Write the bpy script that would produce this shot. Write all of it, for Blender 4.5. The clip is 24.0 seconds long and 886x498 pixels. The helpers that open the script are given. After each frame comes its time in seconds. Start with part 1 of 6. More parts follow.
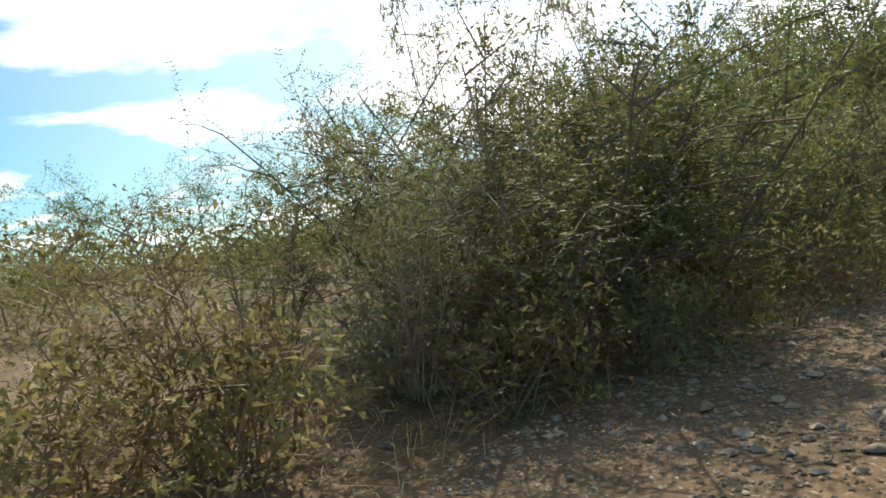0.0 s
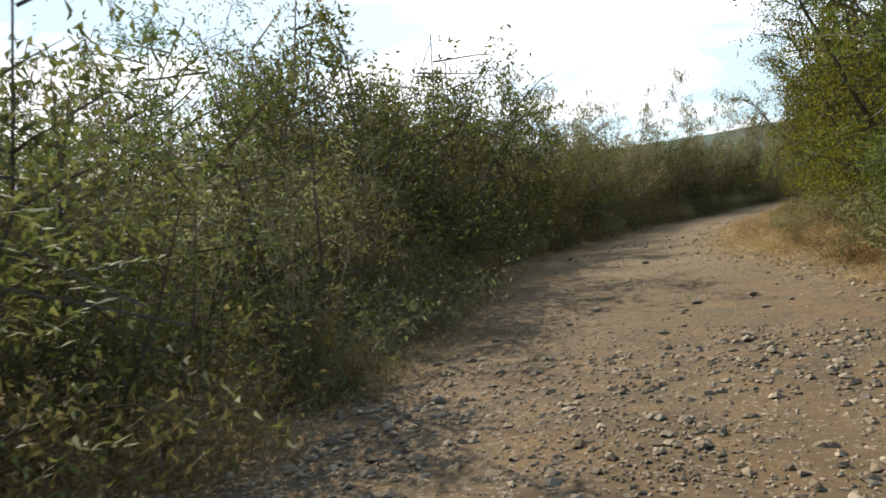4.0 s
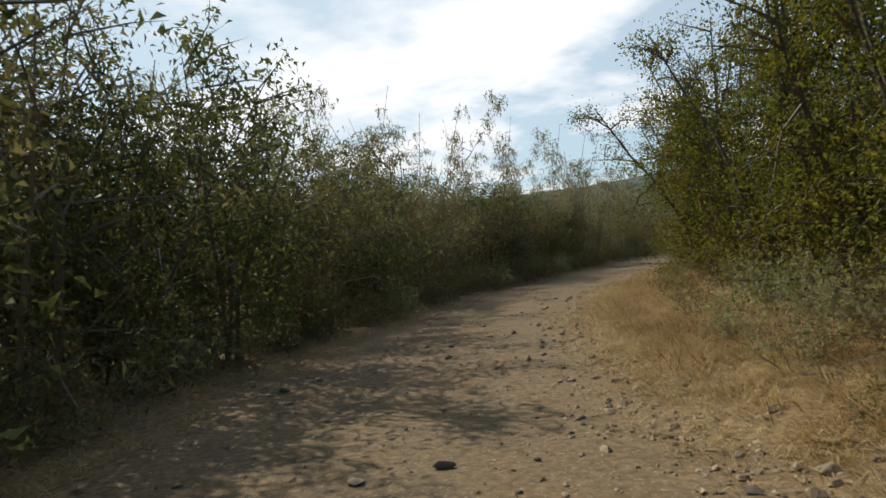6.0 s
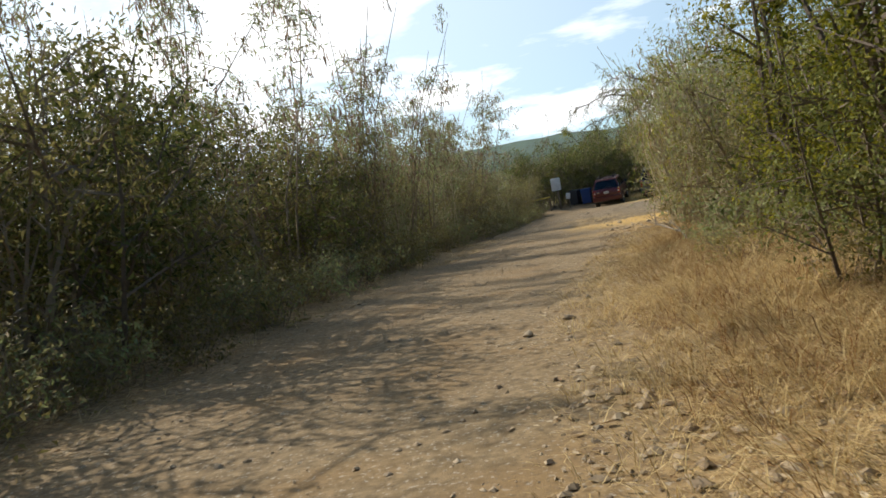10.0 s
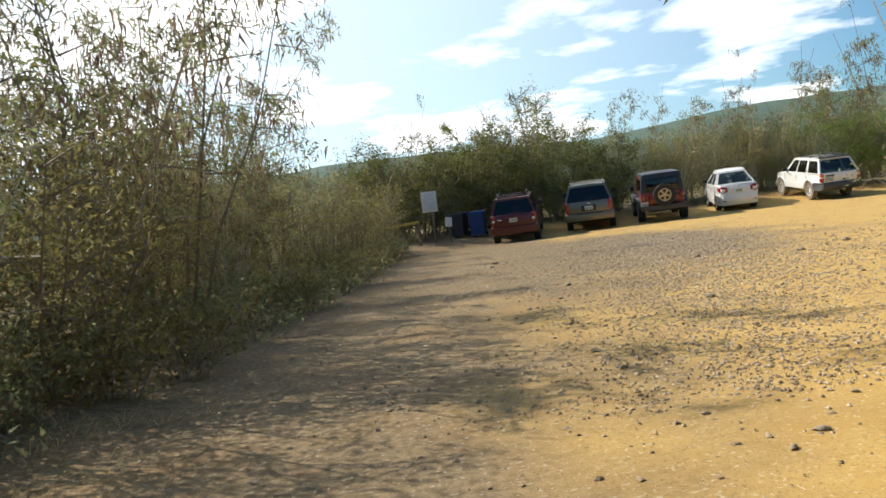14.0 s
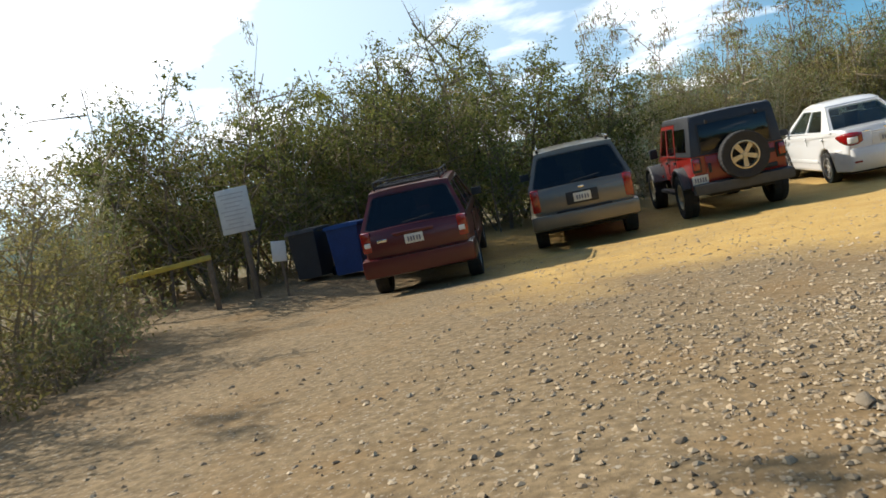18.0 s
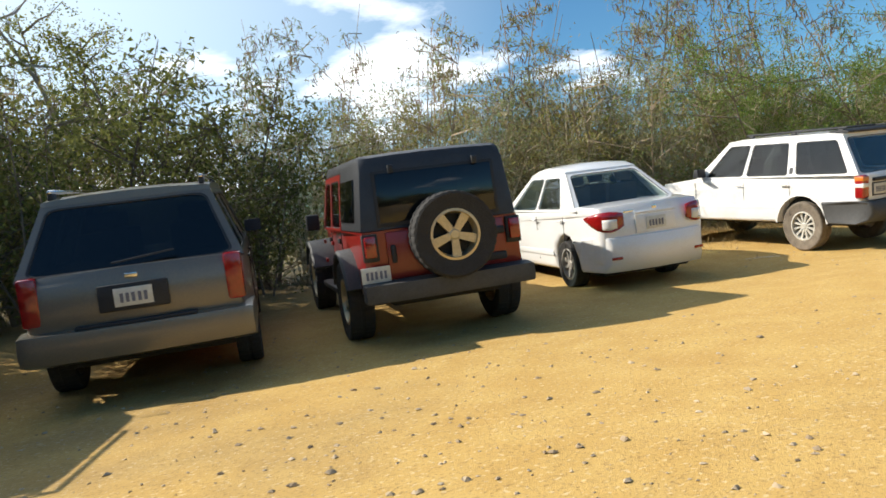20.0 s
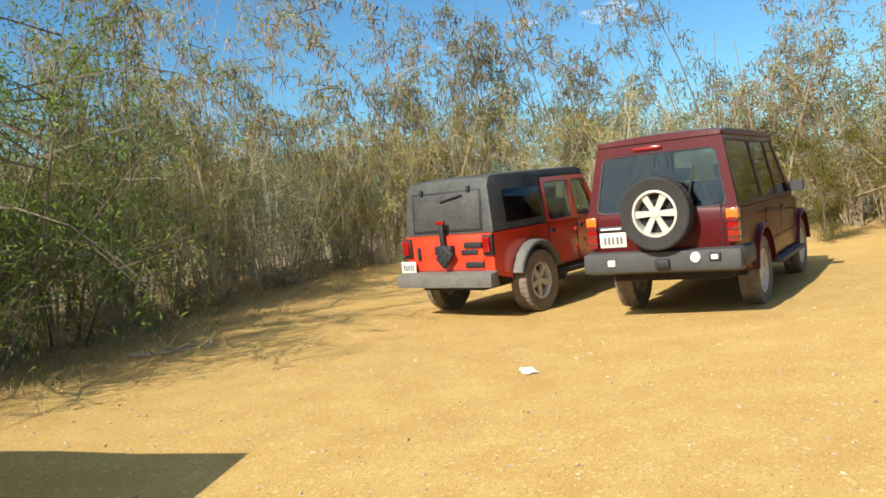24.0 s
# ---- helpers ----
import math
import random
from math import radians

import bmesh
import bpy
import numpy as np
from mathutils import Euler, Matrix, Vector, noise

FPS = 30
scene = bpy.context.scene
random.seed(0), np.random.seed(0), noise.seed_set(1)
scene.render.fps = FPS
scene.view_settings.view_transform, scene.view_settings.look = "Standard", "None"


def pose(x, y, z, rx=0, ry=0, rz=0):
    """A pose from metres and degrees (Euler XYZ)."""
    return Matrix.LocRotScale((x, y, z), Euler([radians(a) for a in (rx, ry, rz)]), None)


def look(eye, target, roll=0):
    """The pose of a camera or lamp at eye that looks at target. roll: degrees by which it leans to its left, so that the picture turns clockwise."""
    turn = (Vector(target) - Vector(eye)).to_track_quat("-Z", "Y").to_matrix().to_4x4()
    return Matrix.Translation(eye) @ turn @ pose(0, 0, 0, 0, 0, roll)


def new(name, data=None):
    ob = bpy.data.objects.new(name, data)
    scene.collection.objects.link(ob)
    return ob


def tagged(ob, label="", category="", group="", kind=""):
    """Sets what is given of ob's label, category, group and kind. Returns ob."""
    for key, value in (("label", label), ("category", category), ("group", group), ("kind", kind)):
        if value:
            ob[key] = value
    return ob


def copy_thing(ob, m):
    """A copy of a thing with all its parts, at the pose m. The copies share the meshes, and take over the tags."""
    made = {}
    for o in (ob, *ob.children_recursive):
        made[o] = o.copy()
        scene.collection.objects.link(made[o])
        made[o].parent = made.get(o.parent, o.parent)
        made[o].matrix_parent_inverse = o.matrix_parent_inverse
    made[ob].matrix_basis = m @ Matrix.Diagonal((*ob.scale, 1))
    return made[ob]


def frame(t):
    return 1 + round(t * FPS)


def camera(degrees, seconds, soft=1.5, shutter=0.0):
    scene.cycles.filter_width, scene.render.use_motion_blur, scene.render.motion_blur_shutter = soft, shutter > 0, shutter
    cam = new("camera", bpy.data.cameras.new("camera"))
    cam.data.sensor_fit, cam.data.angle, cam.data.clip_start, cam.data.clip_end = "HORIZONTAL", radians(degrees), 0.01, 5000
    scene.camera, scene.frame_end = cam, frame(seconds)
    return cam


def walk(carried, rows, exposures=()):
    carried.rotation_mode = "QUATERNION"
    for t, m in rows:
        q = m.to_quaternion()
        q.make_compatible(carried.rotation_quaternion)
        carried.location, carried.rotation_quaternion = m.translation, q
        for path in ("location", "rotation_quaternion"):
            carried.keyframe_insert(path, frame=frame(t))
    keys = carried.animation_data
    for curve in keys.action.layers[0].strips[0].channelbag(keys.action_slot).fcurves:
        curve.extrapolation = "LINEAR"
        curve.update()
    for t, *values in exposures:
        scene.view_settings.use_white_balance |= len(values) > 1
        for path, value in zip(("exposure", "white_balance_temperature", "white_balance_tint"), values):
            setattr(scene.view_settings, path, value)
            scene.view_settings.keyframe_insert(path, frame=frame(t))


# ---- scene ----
cam = camera(60.0, 24.0, soft=1.6, shutter=0.08)
PATH = [
    (0, (11.108, -52.967, 1.232), (9.247, -52.238, 1.163), -8.0),
    (0.5, (12.084, -53.365, 1.281), (10.231, -52.612, 1.237), -8.9),
    (1, (12.575, -53.608, 1.310), (10.723, -52.854, 1.270), -8.3),
    (1.5, (12.600, -53.622, 1.306), (10.748, -52.870, 1.256), -8.3),
    (2, (12.552, -53.582, 1.313), (10.704, -52.817, 1.268), -8.3),
    (2.5, (12.125, -53.081, 1.325), (10.33, -52.2, 1.283), -7.7),
    (3, (11.439, -52.09, 1.276), (9.779, -50.976, 1.215), -8.5),
    (3.5, (10.635, -50.7, 1.237), (9.178, -49.332, 1.156), -7.8),
    (5.5, (6.535, -42.3, 1.237), (5.652, -40.506, 1.252), -8.6),
    (6, (5.47, -39.467, 1.318), (4.634, -37.65, 1.336), -5.9),
    (6.5, (4.329, -36.155, 1.329), (3.513, -34.329, 1.28), -9.1),
    (7, (3.17, -33.309, 1.241), (2.369, -31.477, 1.193), -6.6),
    (7.5, (2.444, -30.452, 1.17), (1.7, -28.597, 1.105), -13.4),
    (8, (1.823, -28.118, 1.22), (1.165, -26.23, 1.176), -8.6),
    (8.5, (1.449, -25.977, 1.142), (0.848, -24.069, 1.136), -10.3),
    (9, (1.143, -24.004, 1.144), (0.656, -22.065, 1.088), -11.6),
    (9.5, (0.882, -22.123, 1.145), (0.483, -20.165, 1.072), -8.8),
    (10, (0.687, -19.865, 1.088), (0.303, -17.904, 1.006), -10.3),
    (10.5, (0.404, -17.479, 1.062), (0.091, -15.504, 1.007), -8.8),
    (12.5, (-0.184, -7.708, 1.369), (-0.239, -5.709, 1.312), -0.6),
    (13, (-0.225, -4.951, 1.428), (-0.256, -2.951, 1.381), -2.7),
    (13.5, (-0.272, -2.32, 1.453), (-0.333, -0.323, 1.368), -3.5),
    (14, (-0.16, 0.004, 1.327), (-0.201, 2.002, 1.236), -7.3),
    (14.5, (0.636, 1.994, 1.17), (0.652, 3.988, 1.008), -12.3),
    (15, (0.686, 4.335, 1.123), (0.776, 6.327, 0.977), -6.4),
    (15.5, (0.993, 6.32, 1.104), (1.092, 8.317, 1.035), -10.4),
    (16, (1.204, 8.181, 1.089), (1.337, 10.175, 1.009), -11.1),
    (16.5, (1.357, 9.998, 1.092), (1.478, 11.993, 1.03), -11.9),
    (17, (1.394, 11.888, 1.118), (1.446, 13.886, 1.065), -9.3),
    (17.5, (1.464, 13.901, 1.049), (1.473, 15.9, 0.965), -11.9),
    (19.5, (3.537, 21.487, 1.064), (4.225, 23.363, 0.989), -6.7),
    (20, (4.583, 22.363, 1.046), (5.424, 24.177, 0.994), -7.9),
    (20.5, (5.532, 23.23, 1.016), (6.535, 24.96, 1.006), -10.1),
    (21, (6.57, 23.838, 0.995), (7.723, 25.472, 1.014), -7.5),
    (21.5, (7.079, 24.493, 1.139), (8.439, 25.959, 1.091), -9.1),
    (22, (7.55, 24.764, 1.308), (9.078, 26.049, 1.187), -9.2),
    (22.5, (8.701, 24.919, 1.524), (10.372, 25.998, 1.317), -4.9),
    (23, (10.106, 25.674, 1.443), (11.952, 26.427, 1.284), -4.3),
    (23.5, (11.394, 25.875, 1.408), (13.323, 26.39, 1.294), -6.0),
    (24, (12.195, 25.87, 1.452), (14.147, 26.288, 1.324), -5.9),
]
walk(cam, [(t, look(eye, target, roll)) for t, eye, target, roll in PATH],
     [(0, 0.38), (3.5, 0.3), (5.5, -0.4), (8.0, -0.15), (10.5, 0.2), (12.5, 0.35), (17.5, 0.3), (20, 0.46), (24, 0.54)])

# ---------- world and sun ----------
SUN_AZ, SUN_EL = radians(59.0), radians(39.0)   # degrees to the left of +y, and above the ground
world = bpy.data.worlds.new("world")
scene.world = world
world.use_nodes = True
wn, wl = world.node_tree.nodes, world.node_tree.links
wn.clear()
w_out = wn.new("ShaderNodeOutputWorld")
w_bg = wn.new("ShaderNodeBackground")
w_sky = wn.new("ShaderNodeTexSky")
w_sky.sky_type, w_sky.sun_disc = "NISHITA", False
w_sky.sun_elevation, w_sky.sun_rotation = SUN_EL, -SUN_AZ
w_sky.air_density, w_sky.dust_density, w_sky.ozone_density = 1.0, 0.55, 3.0
w_co = wn.new("ShaderNodeTexCoord")
w_sep = wn.new("ShaderNodeSeparateXYZ")
wl.new(w_co.outputs["Generated"], w_sep.inputs[0])
# clouds lie on a flat layer: direction divided by its height
w_h = wn.new("ShaderNodeMath"); w_h.operation = "ADD"; w_h.inputs[1].default_value = 0.12
wl.new(w_sep.outputs["Z"], w_h.inputs[0])
w_m = wn.new("ShaderNodeMath"); w_m.operation = "MAXIMUM"; w_m.inputs[1].default_value = 0.06
wl.new(w_h.outputs[0], w_m.inputs[0])
w_div = wn.new("ShaderNodeVectorMath"); w_div.operation = "DIVIDE"
w_cmb = wn.new("ShaderNodeCombineXYZ")
for k in "XYZ":
    wl.new(w_m.outputs[0], w_cmb.inputs[k])
wl.new(w_co.outputs["Generated"], w_div.inputs[0])
wl.new(w_cmb.outputs[0], w_div.inputs[1])
w_n = wn.new("ShaderNodeTexNoise")
w_n.inputs["Scale"].default_value, w_n.inputs["Detail"].default_value, w_n.inputs["Roughness"].default_value = 1.1, 10.0, 0.54
w_n.inputs["Distortion"].default_value = 0.12
wl.new(w_div.outputs[0], w_n.inputs["Vector"])
w_r = wn.new("ShaderNodeValToRGB")
w_r.color_ramp.elements[0].position, w_r.color_ramp.elements[1].position = 0.49, 0.61
# more cloud towards the north-west, less to the east
w_dot = wn.new("ShaderNodeVectorMath"); w_dot.operation = "DOT_PRODUCT"; w_dot.inputs[1].default_value = (-0.52, 0.74, 0.42)
wl.new(w_co.outputs["Generated"], w_dot.inputs[0])
w_cov = wn.new("ShaderNodeMapRange"); w_cov.inputs["From Min"].default_value, w_cov.inputs["From Max"].default_value = -0.1, 1.0
w_cov.inputs["To Min"].default_value, w_cov.inputs["To Max"].default_value = -0.15, 0.05
wl.new(w_dot.outputs["Value"], w_cov.inputs["Value"])
w_sum = wn.new("ShaderNodeMath"); w_sum.operation = "ADD"
wl.new(w_n.outputs["Fac"], w_sum.inputs[0]); wl.new(w_cov.outputs["Result"], w_sum.inputs[1])
wl.new(w_sum.outputs[0], w_r.inputs[0])
w_mix = wn.new("ShaderNodeMix"); w_mix.data_type = "RGBA"
w_mix.inputs["B"].default_value = (13.8, 14.0, 14.4, 1)
wl.new(w_r.outputs["Color"], w_mix.inputs["Factor"])
w_tint = wn.new("ShaderNodeMix"); w_tint.data_type, w_tint.blend_type = "RGBA", "MULTIPLY"
w_tint.inputs["Factor"].default_value, w_tint.inputs["B"].default_value = 1.0, (0.53, 0.87, 1.0, 1)   # clear tropical blue
wl.new(w_sky.outputs["Color"], w_tint.inputs["A"])
# bright haze towards the side where the sun stands
w_hz = wn.new("ShaderNodeMapRange"); w_hz.inputs["From Min"].default_value, w_hz.inputs["From Max"].default_value = 0.40, 1.0
w_hz.inputs["To Max"].default_value = 0.72
wl.new(w_dot.outputs["Value"], w_hz.inputs["Value"])
w_haze = wn.new("ShaderNodeMix"); w_haze.data_type = "RGBA"; w_haze.inputs["B"].default_value = (10.6, 12.0, 12.8, 1)
wl.new(w_hz.outputs["Result"], w_haze.inputs["Factor"])
wl.new(w_tint.outputs["Result"], w_haze.inputs["A"])
wl.new(w_haze.outputs["Result"], w_mix.inputs["A"])
wl.new(w_mix.outputs["Result"], w_bg.inputs["Color"])
w_bg.inputs["Strength"].default_value = 0.10
wl.new(w_bg.outputs[0], w_out.inputs[0])

sun = new("sun", bpy.data.lights.new("sun", "SUN"))
sun.data.energy, sun.data.angle, sun.data.color = 5.0, radians(0.53), (1.0, 0.93, 0.82)
SUN_DIR = Vector((-math.sin(SUN_AZ) * math.cos(SUN_EL), math.cos(SUN_AZ) * math.cos(SUN_EL), math.sin(SUN_EL)))
sun.matrix_world = look(SUN_DIR * 50, (0, 0, 0))

# ---------- materials ----------
def mat(name, color, rough=0.6, metal=0.0, spec=0.5, noise_scale=0.0, dark=0.7, bump=0.0, bump_scale=40.0, coat=0.0, rand=0.0, rough_var=0.0):
    """A surface with a colour, broken up by two noises, and a fine relief."""
    m = bpy.data.materials.new(name)
    m.use_nodes = True
    n, l = m.node_tree.nodes, m.node_tree.links
    b = n["Principled BSDF"]
    b.inputs["Roughness"].default_value, b.inputs["Metallic"].default_value = rough, metal
    b.inputs["Specular IOR Level"].default_value = spec
    b.inputs["Coat Weight"].default_value, b.inputs["Coat Roughness"].default_value = coat, 0.06
    b.inputs["Base Color"].default_value = (*color, 1)
    co = n.new("ShaderNodeTexCoord")
    out = None
    if noise_scale:
        a = n.new("ShaderNodeTexNoise"); a.inputs["Scale"].default_value = noise_scale; a.inputs["Detail"].default_value = 6
        c = n.new("ShaderNodeTexNoise"); c.inputs["Scale"].default_value = noise_scale * 9; c.inputs["Detail"].default_value = 3
        l.new(co.outputs["Object"], a.inputs["Vector"]); l.new(co.outputs["Object"], c.inputs["Vector"])
        s = n.new("ShaderNodeMath"); s.operation = "ADD"; l.new(a.outputs["Fac"], s.inputs[0]); l.new(c.outputs["Fac"], s.inputs[1])
        r = n.new("ShaderNodeMapRange"); r.inputs["From Min"].default_value, r.inputs["From Max"].default_value = 0.72, 1.25
        l.new(s.outputs[0], r.inputs["Value"])
        x = n.new("ShaderNodeMix"); x.data_type = "RGBA"
        x.inputs["A"].default_value = (*[v * dark for v in color], 1); x.inputs["B"].default_value = (*color, 1)
        l.new(r.outputs["Result"], x.inputs["Factor"]); out = x.outputs["Result"]
        if rough_var:
            q = n.new("ShaderNodeMapRange"); q.inputs["To Min"].default_value, q.inputs["To Max"].default_value = rough + rough_var, rough
            l.new(r.outputs["Result"], q.inputs["Value"]); l.new(q.outputs["Result"], b.inputs["Roughness"])
    if rand:
        oi = n.new("ShaderNodeObjectInfo"); h = n.new("ShaderNodeHueSaturation")
        k = n.new("ShaderNodeMapRange"); k.inputs["To Min"].default_value, k.inputs["To Max"].default_value = 1 - rand, 1 + rand
        l.new(oi.outputs["Random"], k.inputs["Value"]); l.new(k.outputs["Result"], h.inputs["Value"])
        if out: l.new(out, h.inputs["Color"])
        else: h.inputs["Color"].default_value = (*color, 1)
        out = h.outputs["Color"]
    if out:
        l.new(out, b.inputs["Base Color"])
    if bump:
        g = n.new("ShaderNodeTexNoise"); g.inputs["Scale"].default_value = bump_scale; g.inputs["Detail"].default_value = 5
        l.new(co.outputs["Object"], g.inputs["Vector"])
        u = n.new("ShaderNodeBump"); u.inputs["Strength"].default_value = bump; u.inputs["Distance"].default_value = 0.02
        l.new(g.outputs["Fac"], u.inputs["Height"]); l.new(u.outputs["Normal"], b.inputs["Normal"])
    return m


def leaf_mat(name, a, b2, trans=0.35):
    """Thin leaves: each leaf has its own colour between two, and lets light through."""
    m = bpy.data.materials.new(name)
    m.use_nodes = True
    n, l = m.node_tree.nodes, m.node_tree.links
    n.clear()
    o = n.new("ShaderNodeOutputMaterial")
    g = n.new("ShaderNodeNewGeometry"); oi = n.new("ShaderNodeObjectInfo")
    r = n.new("ShaderNodeValToRGB")
    r.color_ramp.elements[0].color, r.color_ramp.elements[1].color = (*a, 1), (*b2, 1)
    l.new(g.outputs["Random Per Island"], r.inputs[0])
    h = n.new("ShaderNodeHueSaturation")
    k = n.new("ShaderNodeMapRange"); k.inputs["To Min"].default_value, k.inputs["To Max"].default_value = 0.72, 1.25
    l.new(oi.outputs["Random"], k.inputs["Value"]); l.new(k.outputs["Result"], h.inputs["Value"]); l.new(r.outputs["Color"], h.inputs["Color"])
    d = n.new("ShaderNodeBsdfPrincipled"); d.inputs["Roughness"].default_value = 0.65; d.inputs["Specular IOR Level"].default_value = 0.15
    t = n.new("ShaderNodeBsdfTranslucent"); x = n.new("ShaderNodeMixShader"); x.inputs[0].default_value = trans
    l.new(h.outputs["Color"], d.inputs["Base Color"]); l.new(h.outputs["Color"], t.inputs["Color"])
    l.new(d.outputs[0], x.inputs[1]); l.new(t.outputs[0], x.inputs[2]); l.new(x.outputs[0], o.inputs["Surface"])
    return m


def ground_mat():
    """Orange dirt in the open lot, grey-brown gravel along the track, straw litter on the verges, by place and noise."""
    m = bpy.data.materials.new("dirt")
    m.use_nodes = True
    n, l = m.node_tree.nodes, m.node_tree.links
    b = n["Principled BSDF"]; b.inputs["Roughness"].default_value = 0.95; b.inputs["Specular IOR Level"].default_value = 0.15
    co = n.new("ShaderNodeTexCoord")

    def ns(scale, detail=6, rough=0.55):
        k = n.new("ShaderNodeTexNoise"); k.inputs["Scale"].default_value = scale; k.inputs["Detail"].default_value = detail
        k.inputs["Roughness"].default_value = rough
        l.new(co.outputs["Object"], k.inputs["Vector"]); return k.outputs["Fac"]

    def mix(f, a, c):
        k = n.new("ShaderNodeMix"); k.data_type = "RGBA"
        for s, v in (("Factor", f), ("A", a), ("B", c)):
            if isinstance(v, tuple): k.inputs[s].default_value = (*v, 1)
            else: l.new(v, k.inputs[s])
        return k.outputs["Result"]

    def rng(v, lo, hi, a=0.0, c=1.0):
        k = n.new("ShaderNodeMapRange"); k.inputs["From Min"].default_value, k.inputs["From Max"].default_value = lo, hi
        k.inputs["To Min"].default_value, k.inputs["To Max"].default_value = a, c
        l.new(v, k.inputs["Value"]); return k.outputs["Result"]

    def add(u, v, op="ADD"):
        k = n.new("ShaderNodeMath"); k.operation = op
        for s, w in ((0, u), (1, v)):
            if isinstance(w, float): k.inputs[s].default_value = w
            else: l.new(w, k.inputs[s])
        return k.outputs[0]
    sep = n.new("ShaderNodeSeparateXYZ"); l.new(co.outputs["Object"], sep.inputs[0])
    big, mid, fine, grit = ns(0.35, 4), ns(2.2), ns(14.0), ns(70.0, 3)
    orange = mix(rng(mid, 0.35, 0.65), (0.50, 0.312, 0.094), (0.56, 0.37, 0.122))
    grey = mix(rng(fine, 0.35, 0.65), (0.155, 0.110, 0.058), (0.295, 0.212, 0.115))
    # the lot lies past y = 2; the worn gravel strip runs on into it along the left
    lot = add(rng(sep.outputs["Y"], -12.0, 3.0, -0.8, 0.6), rng(sep.outputs["X"], -1.0, 3.5, -0.45, 0.8))
    # a worn patch of grey gravel lies in the middle of the lot
    gv = n.new("ShaderNodeVectorMath"); gv.operation = "MULTIPLY_ADD"; gv.inputs[1].default_value, gv.inputs[2].default_value = (0.24, 0.15, 0), (-1.05, -2.5, 0)
    gl = n.new("ShaderNodeVectorMath"); gl.operation = "LENGTH"; l.new(co.outputs["Object"], gv.inputs[0]); l.new(gv.outputs[0], gl.inputs[0])
    lot = add(lot, rng(gl.outputs["Value"], 0.3, 1.5, -0.85, 0.0))
    # grey-brown earth before the cars under the trees; their shade is partly painted in
    lot = add(lot, add(rng(sep.outputs["X"], 4.0, 11.0, -0.55, 0.0), rng(sep.outputs["Y"], 14.0, 20.0, 0.0, 1.0), "MULTIPLY"))
    lot = rng(add(lot, rng(big, 0.3, 0.7, -0.35, 0.35)), 0.35, 0.95)
    grey = mix(rng(ns(0.8, 5), 0.5, 0.68, 0.0, 0.7), grey, (0.24, 0.148, 0.062))   # patches of orange earth between the stones
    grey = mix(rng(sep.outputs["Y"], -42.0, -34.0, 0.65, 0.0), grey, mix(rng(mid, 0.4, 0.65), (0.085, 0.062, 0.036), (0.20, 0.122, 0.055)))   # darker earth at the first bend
    inside = add(rng(sep.outputs["X"], 27.0, 33.0, 1.0, 0.0), rng(sep.outputs["Y"], 31.0, 36.0, 1.0, 0.0), "MULTIPLY")
    lot = add(lot, inside, "MULTIPLY")
    wild = add(rng(sep.outputs["X"], -9.0, -5.0, 1.0, 0.0), rng(sep.outputs["Y"], 33.0, 38.0, 0.0, 1.0), "MAXIMUM")
    grey = mix(add(wild, rng(mid, 0.35, 0.65), "MULTIPLY"), grey, (0.10, 0.10, 0.045))
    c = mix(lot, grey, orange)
    vg = n.new("ShaderNodeAttribute"); vg.attribute_name = "verge"   # straw trodden into the dirt along the edges
    c = mix(add(vg.outputs["Fac"], rng(mid, 0.3, 0.6), "MULTIPLY"), c, mix(rng(fine, 0.35, 0.65), (0.20, 0.125, 0.055), (0.44, 0.31, 0.145)))
    c = mix(rng(grit, 0.55, 0.75, 0.0, 0.55), c, (0.13, 0.10, 0.075))
    c = mix(rng(ns(33.0, 2), 0.6, 0.7, 0.0, 0.65), c, mix(lot, (0.46, 0.41, 0.32), (0.70, 0.55, 0.32)))
    c = mix(rng(ns(47.0, 3), 0.58, 0.68, 0.0, 0.6), c, mix(lot, (0.10, 0.078, 0.05), (0.24, 0.135, 0.05)))
    c = mix(rng(ns(0.9, 5, 0.65), 0.45, 0.7, 0.0, 0.15), c, mix(lot, (0.15, 0.115, 0.075), (0.37, 0.215, 0.075)))
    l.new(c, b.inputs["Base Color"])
    u = n.new("ShaderNodeBump"); u.inputs["Strength"].default_value = 0.35; u.inputs["Distance"].default_value = 0.016
    l.new(add(rng(fine, 0.0, 1.0, 0.0, 0.35), add(grit, ns(160.0, 2))), u.inputs["Height"]); l.new(u.outputs["Normal"], b.inputs["Normal"])
    return m


M_GROUND = ground_mat()
M_STONE = mat("stone", (0.38, 0.305, 0.205), 0.9, noise_scale=1.6, dark=0.6, bump=0.4, rand=0.35)
def gravel_mat():
    """Loose stones, each with a tone of its own."""
    m = mat("gravel", (0.3, 0.25, 0.18), 0.9, spec=0.2)
    n, l = m.node_tree.nodes, m.node_tree.links
    g = n.new("ShaderNodeNewGeometry"); r = n.new("ShaderNodeValToRGB")
    r.color_ramp.elements[0].color, r.color_ramp.elements[1].color = (0.25, 0.185, 0.115, 1), (0.50, 0.40, 0.27, 1)
    e = r.color_ramp.elements.new(0.6); e.color = (0.38, 0.295, 0.19, 1)
    l.new(g.outputs["Random Per Island"], r.inputs[0]); l.new(r.outputs["Color"], n["Principled BSDF"].inputs["Base Color"])
    return m


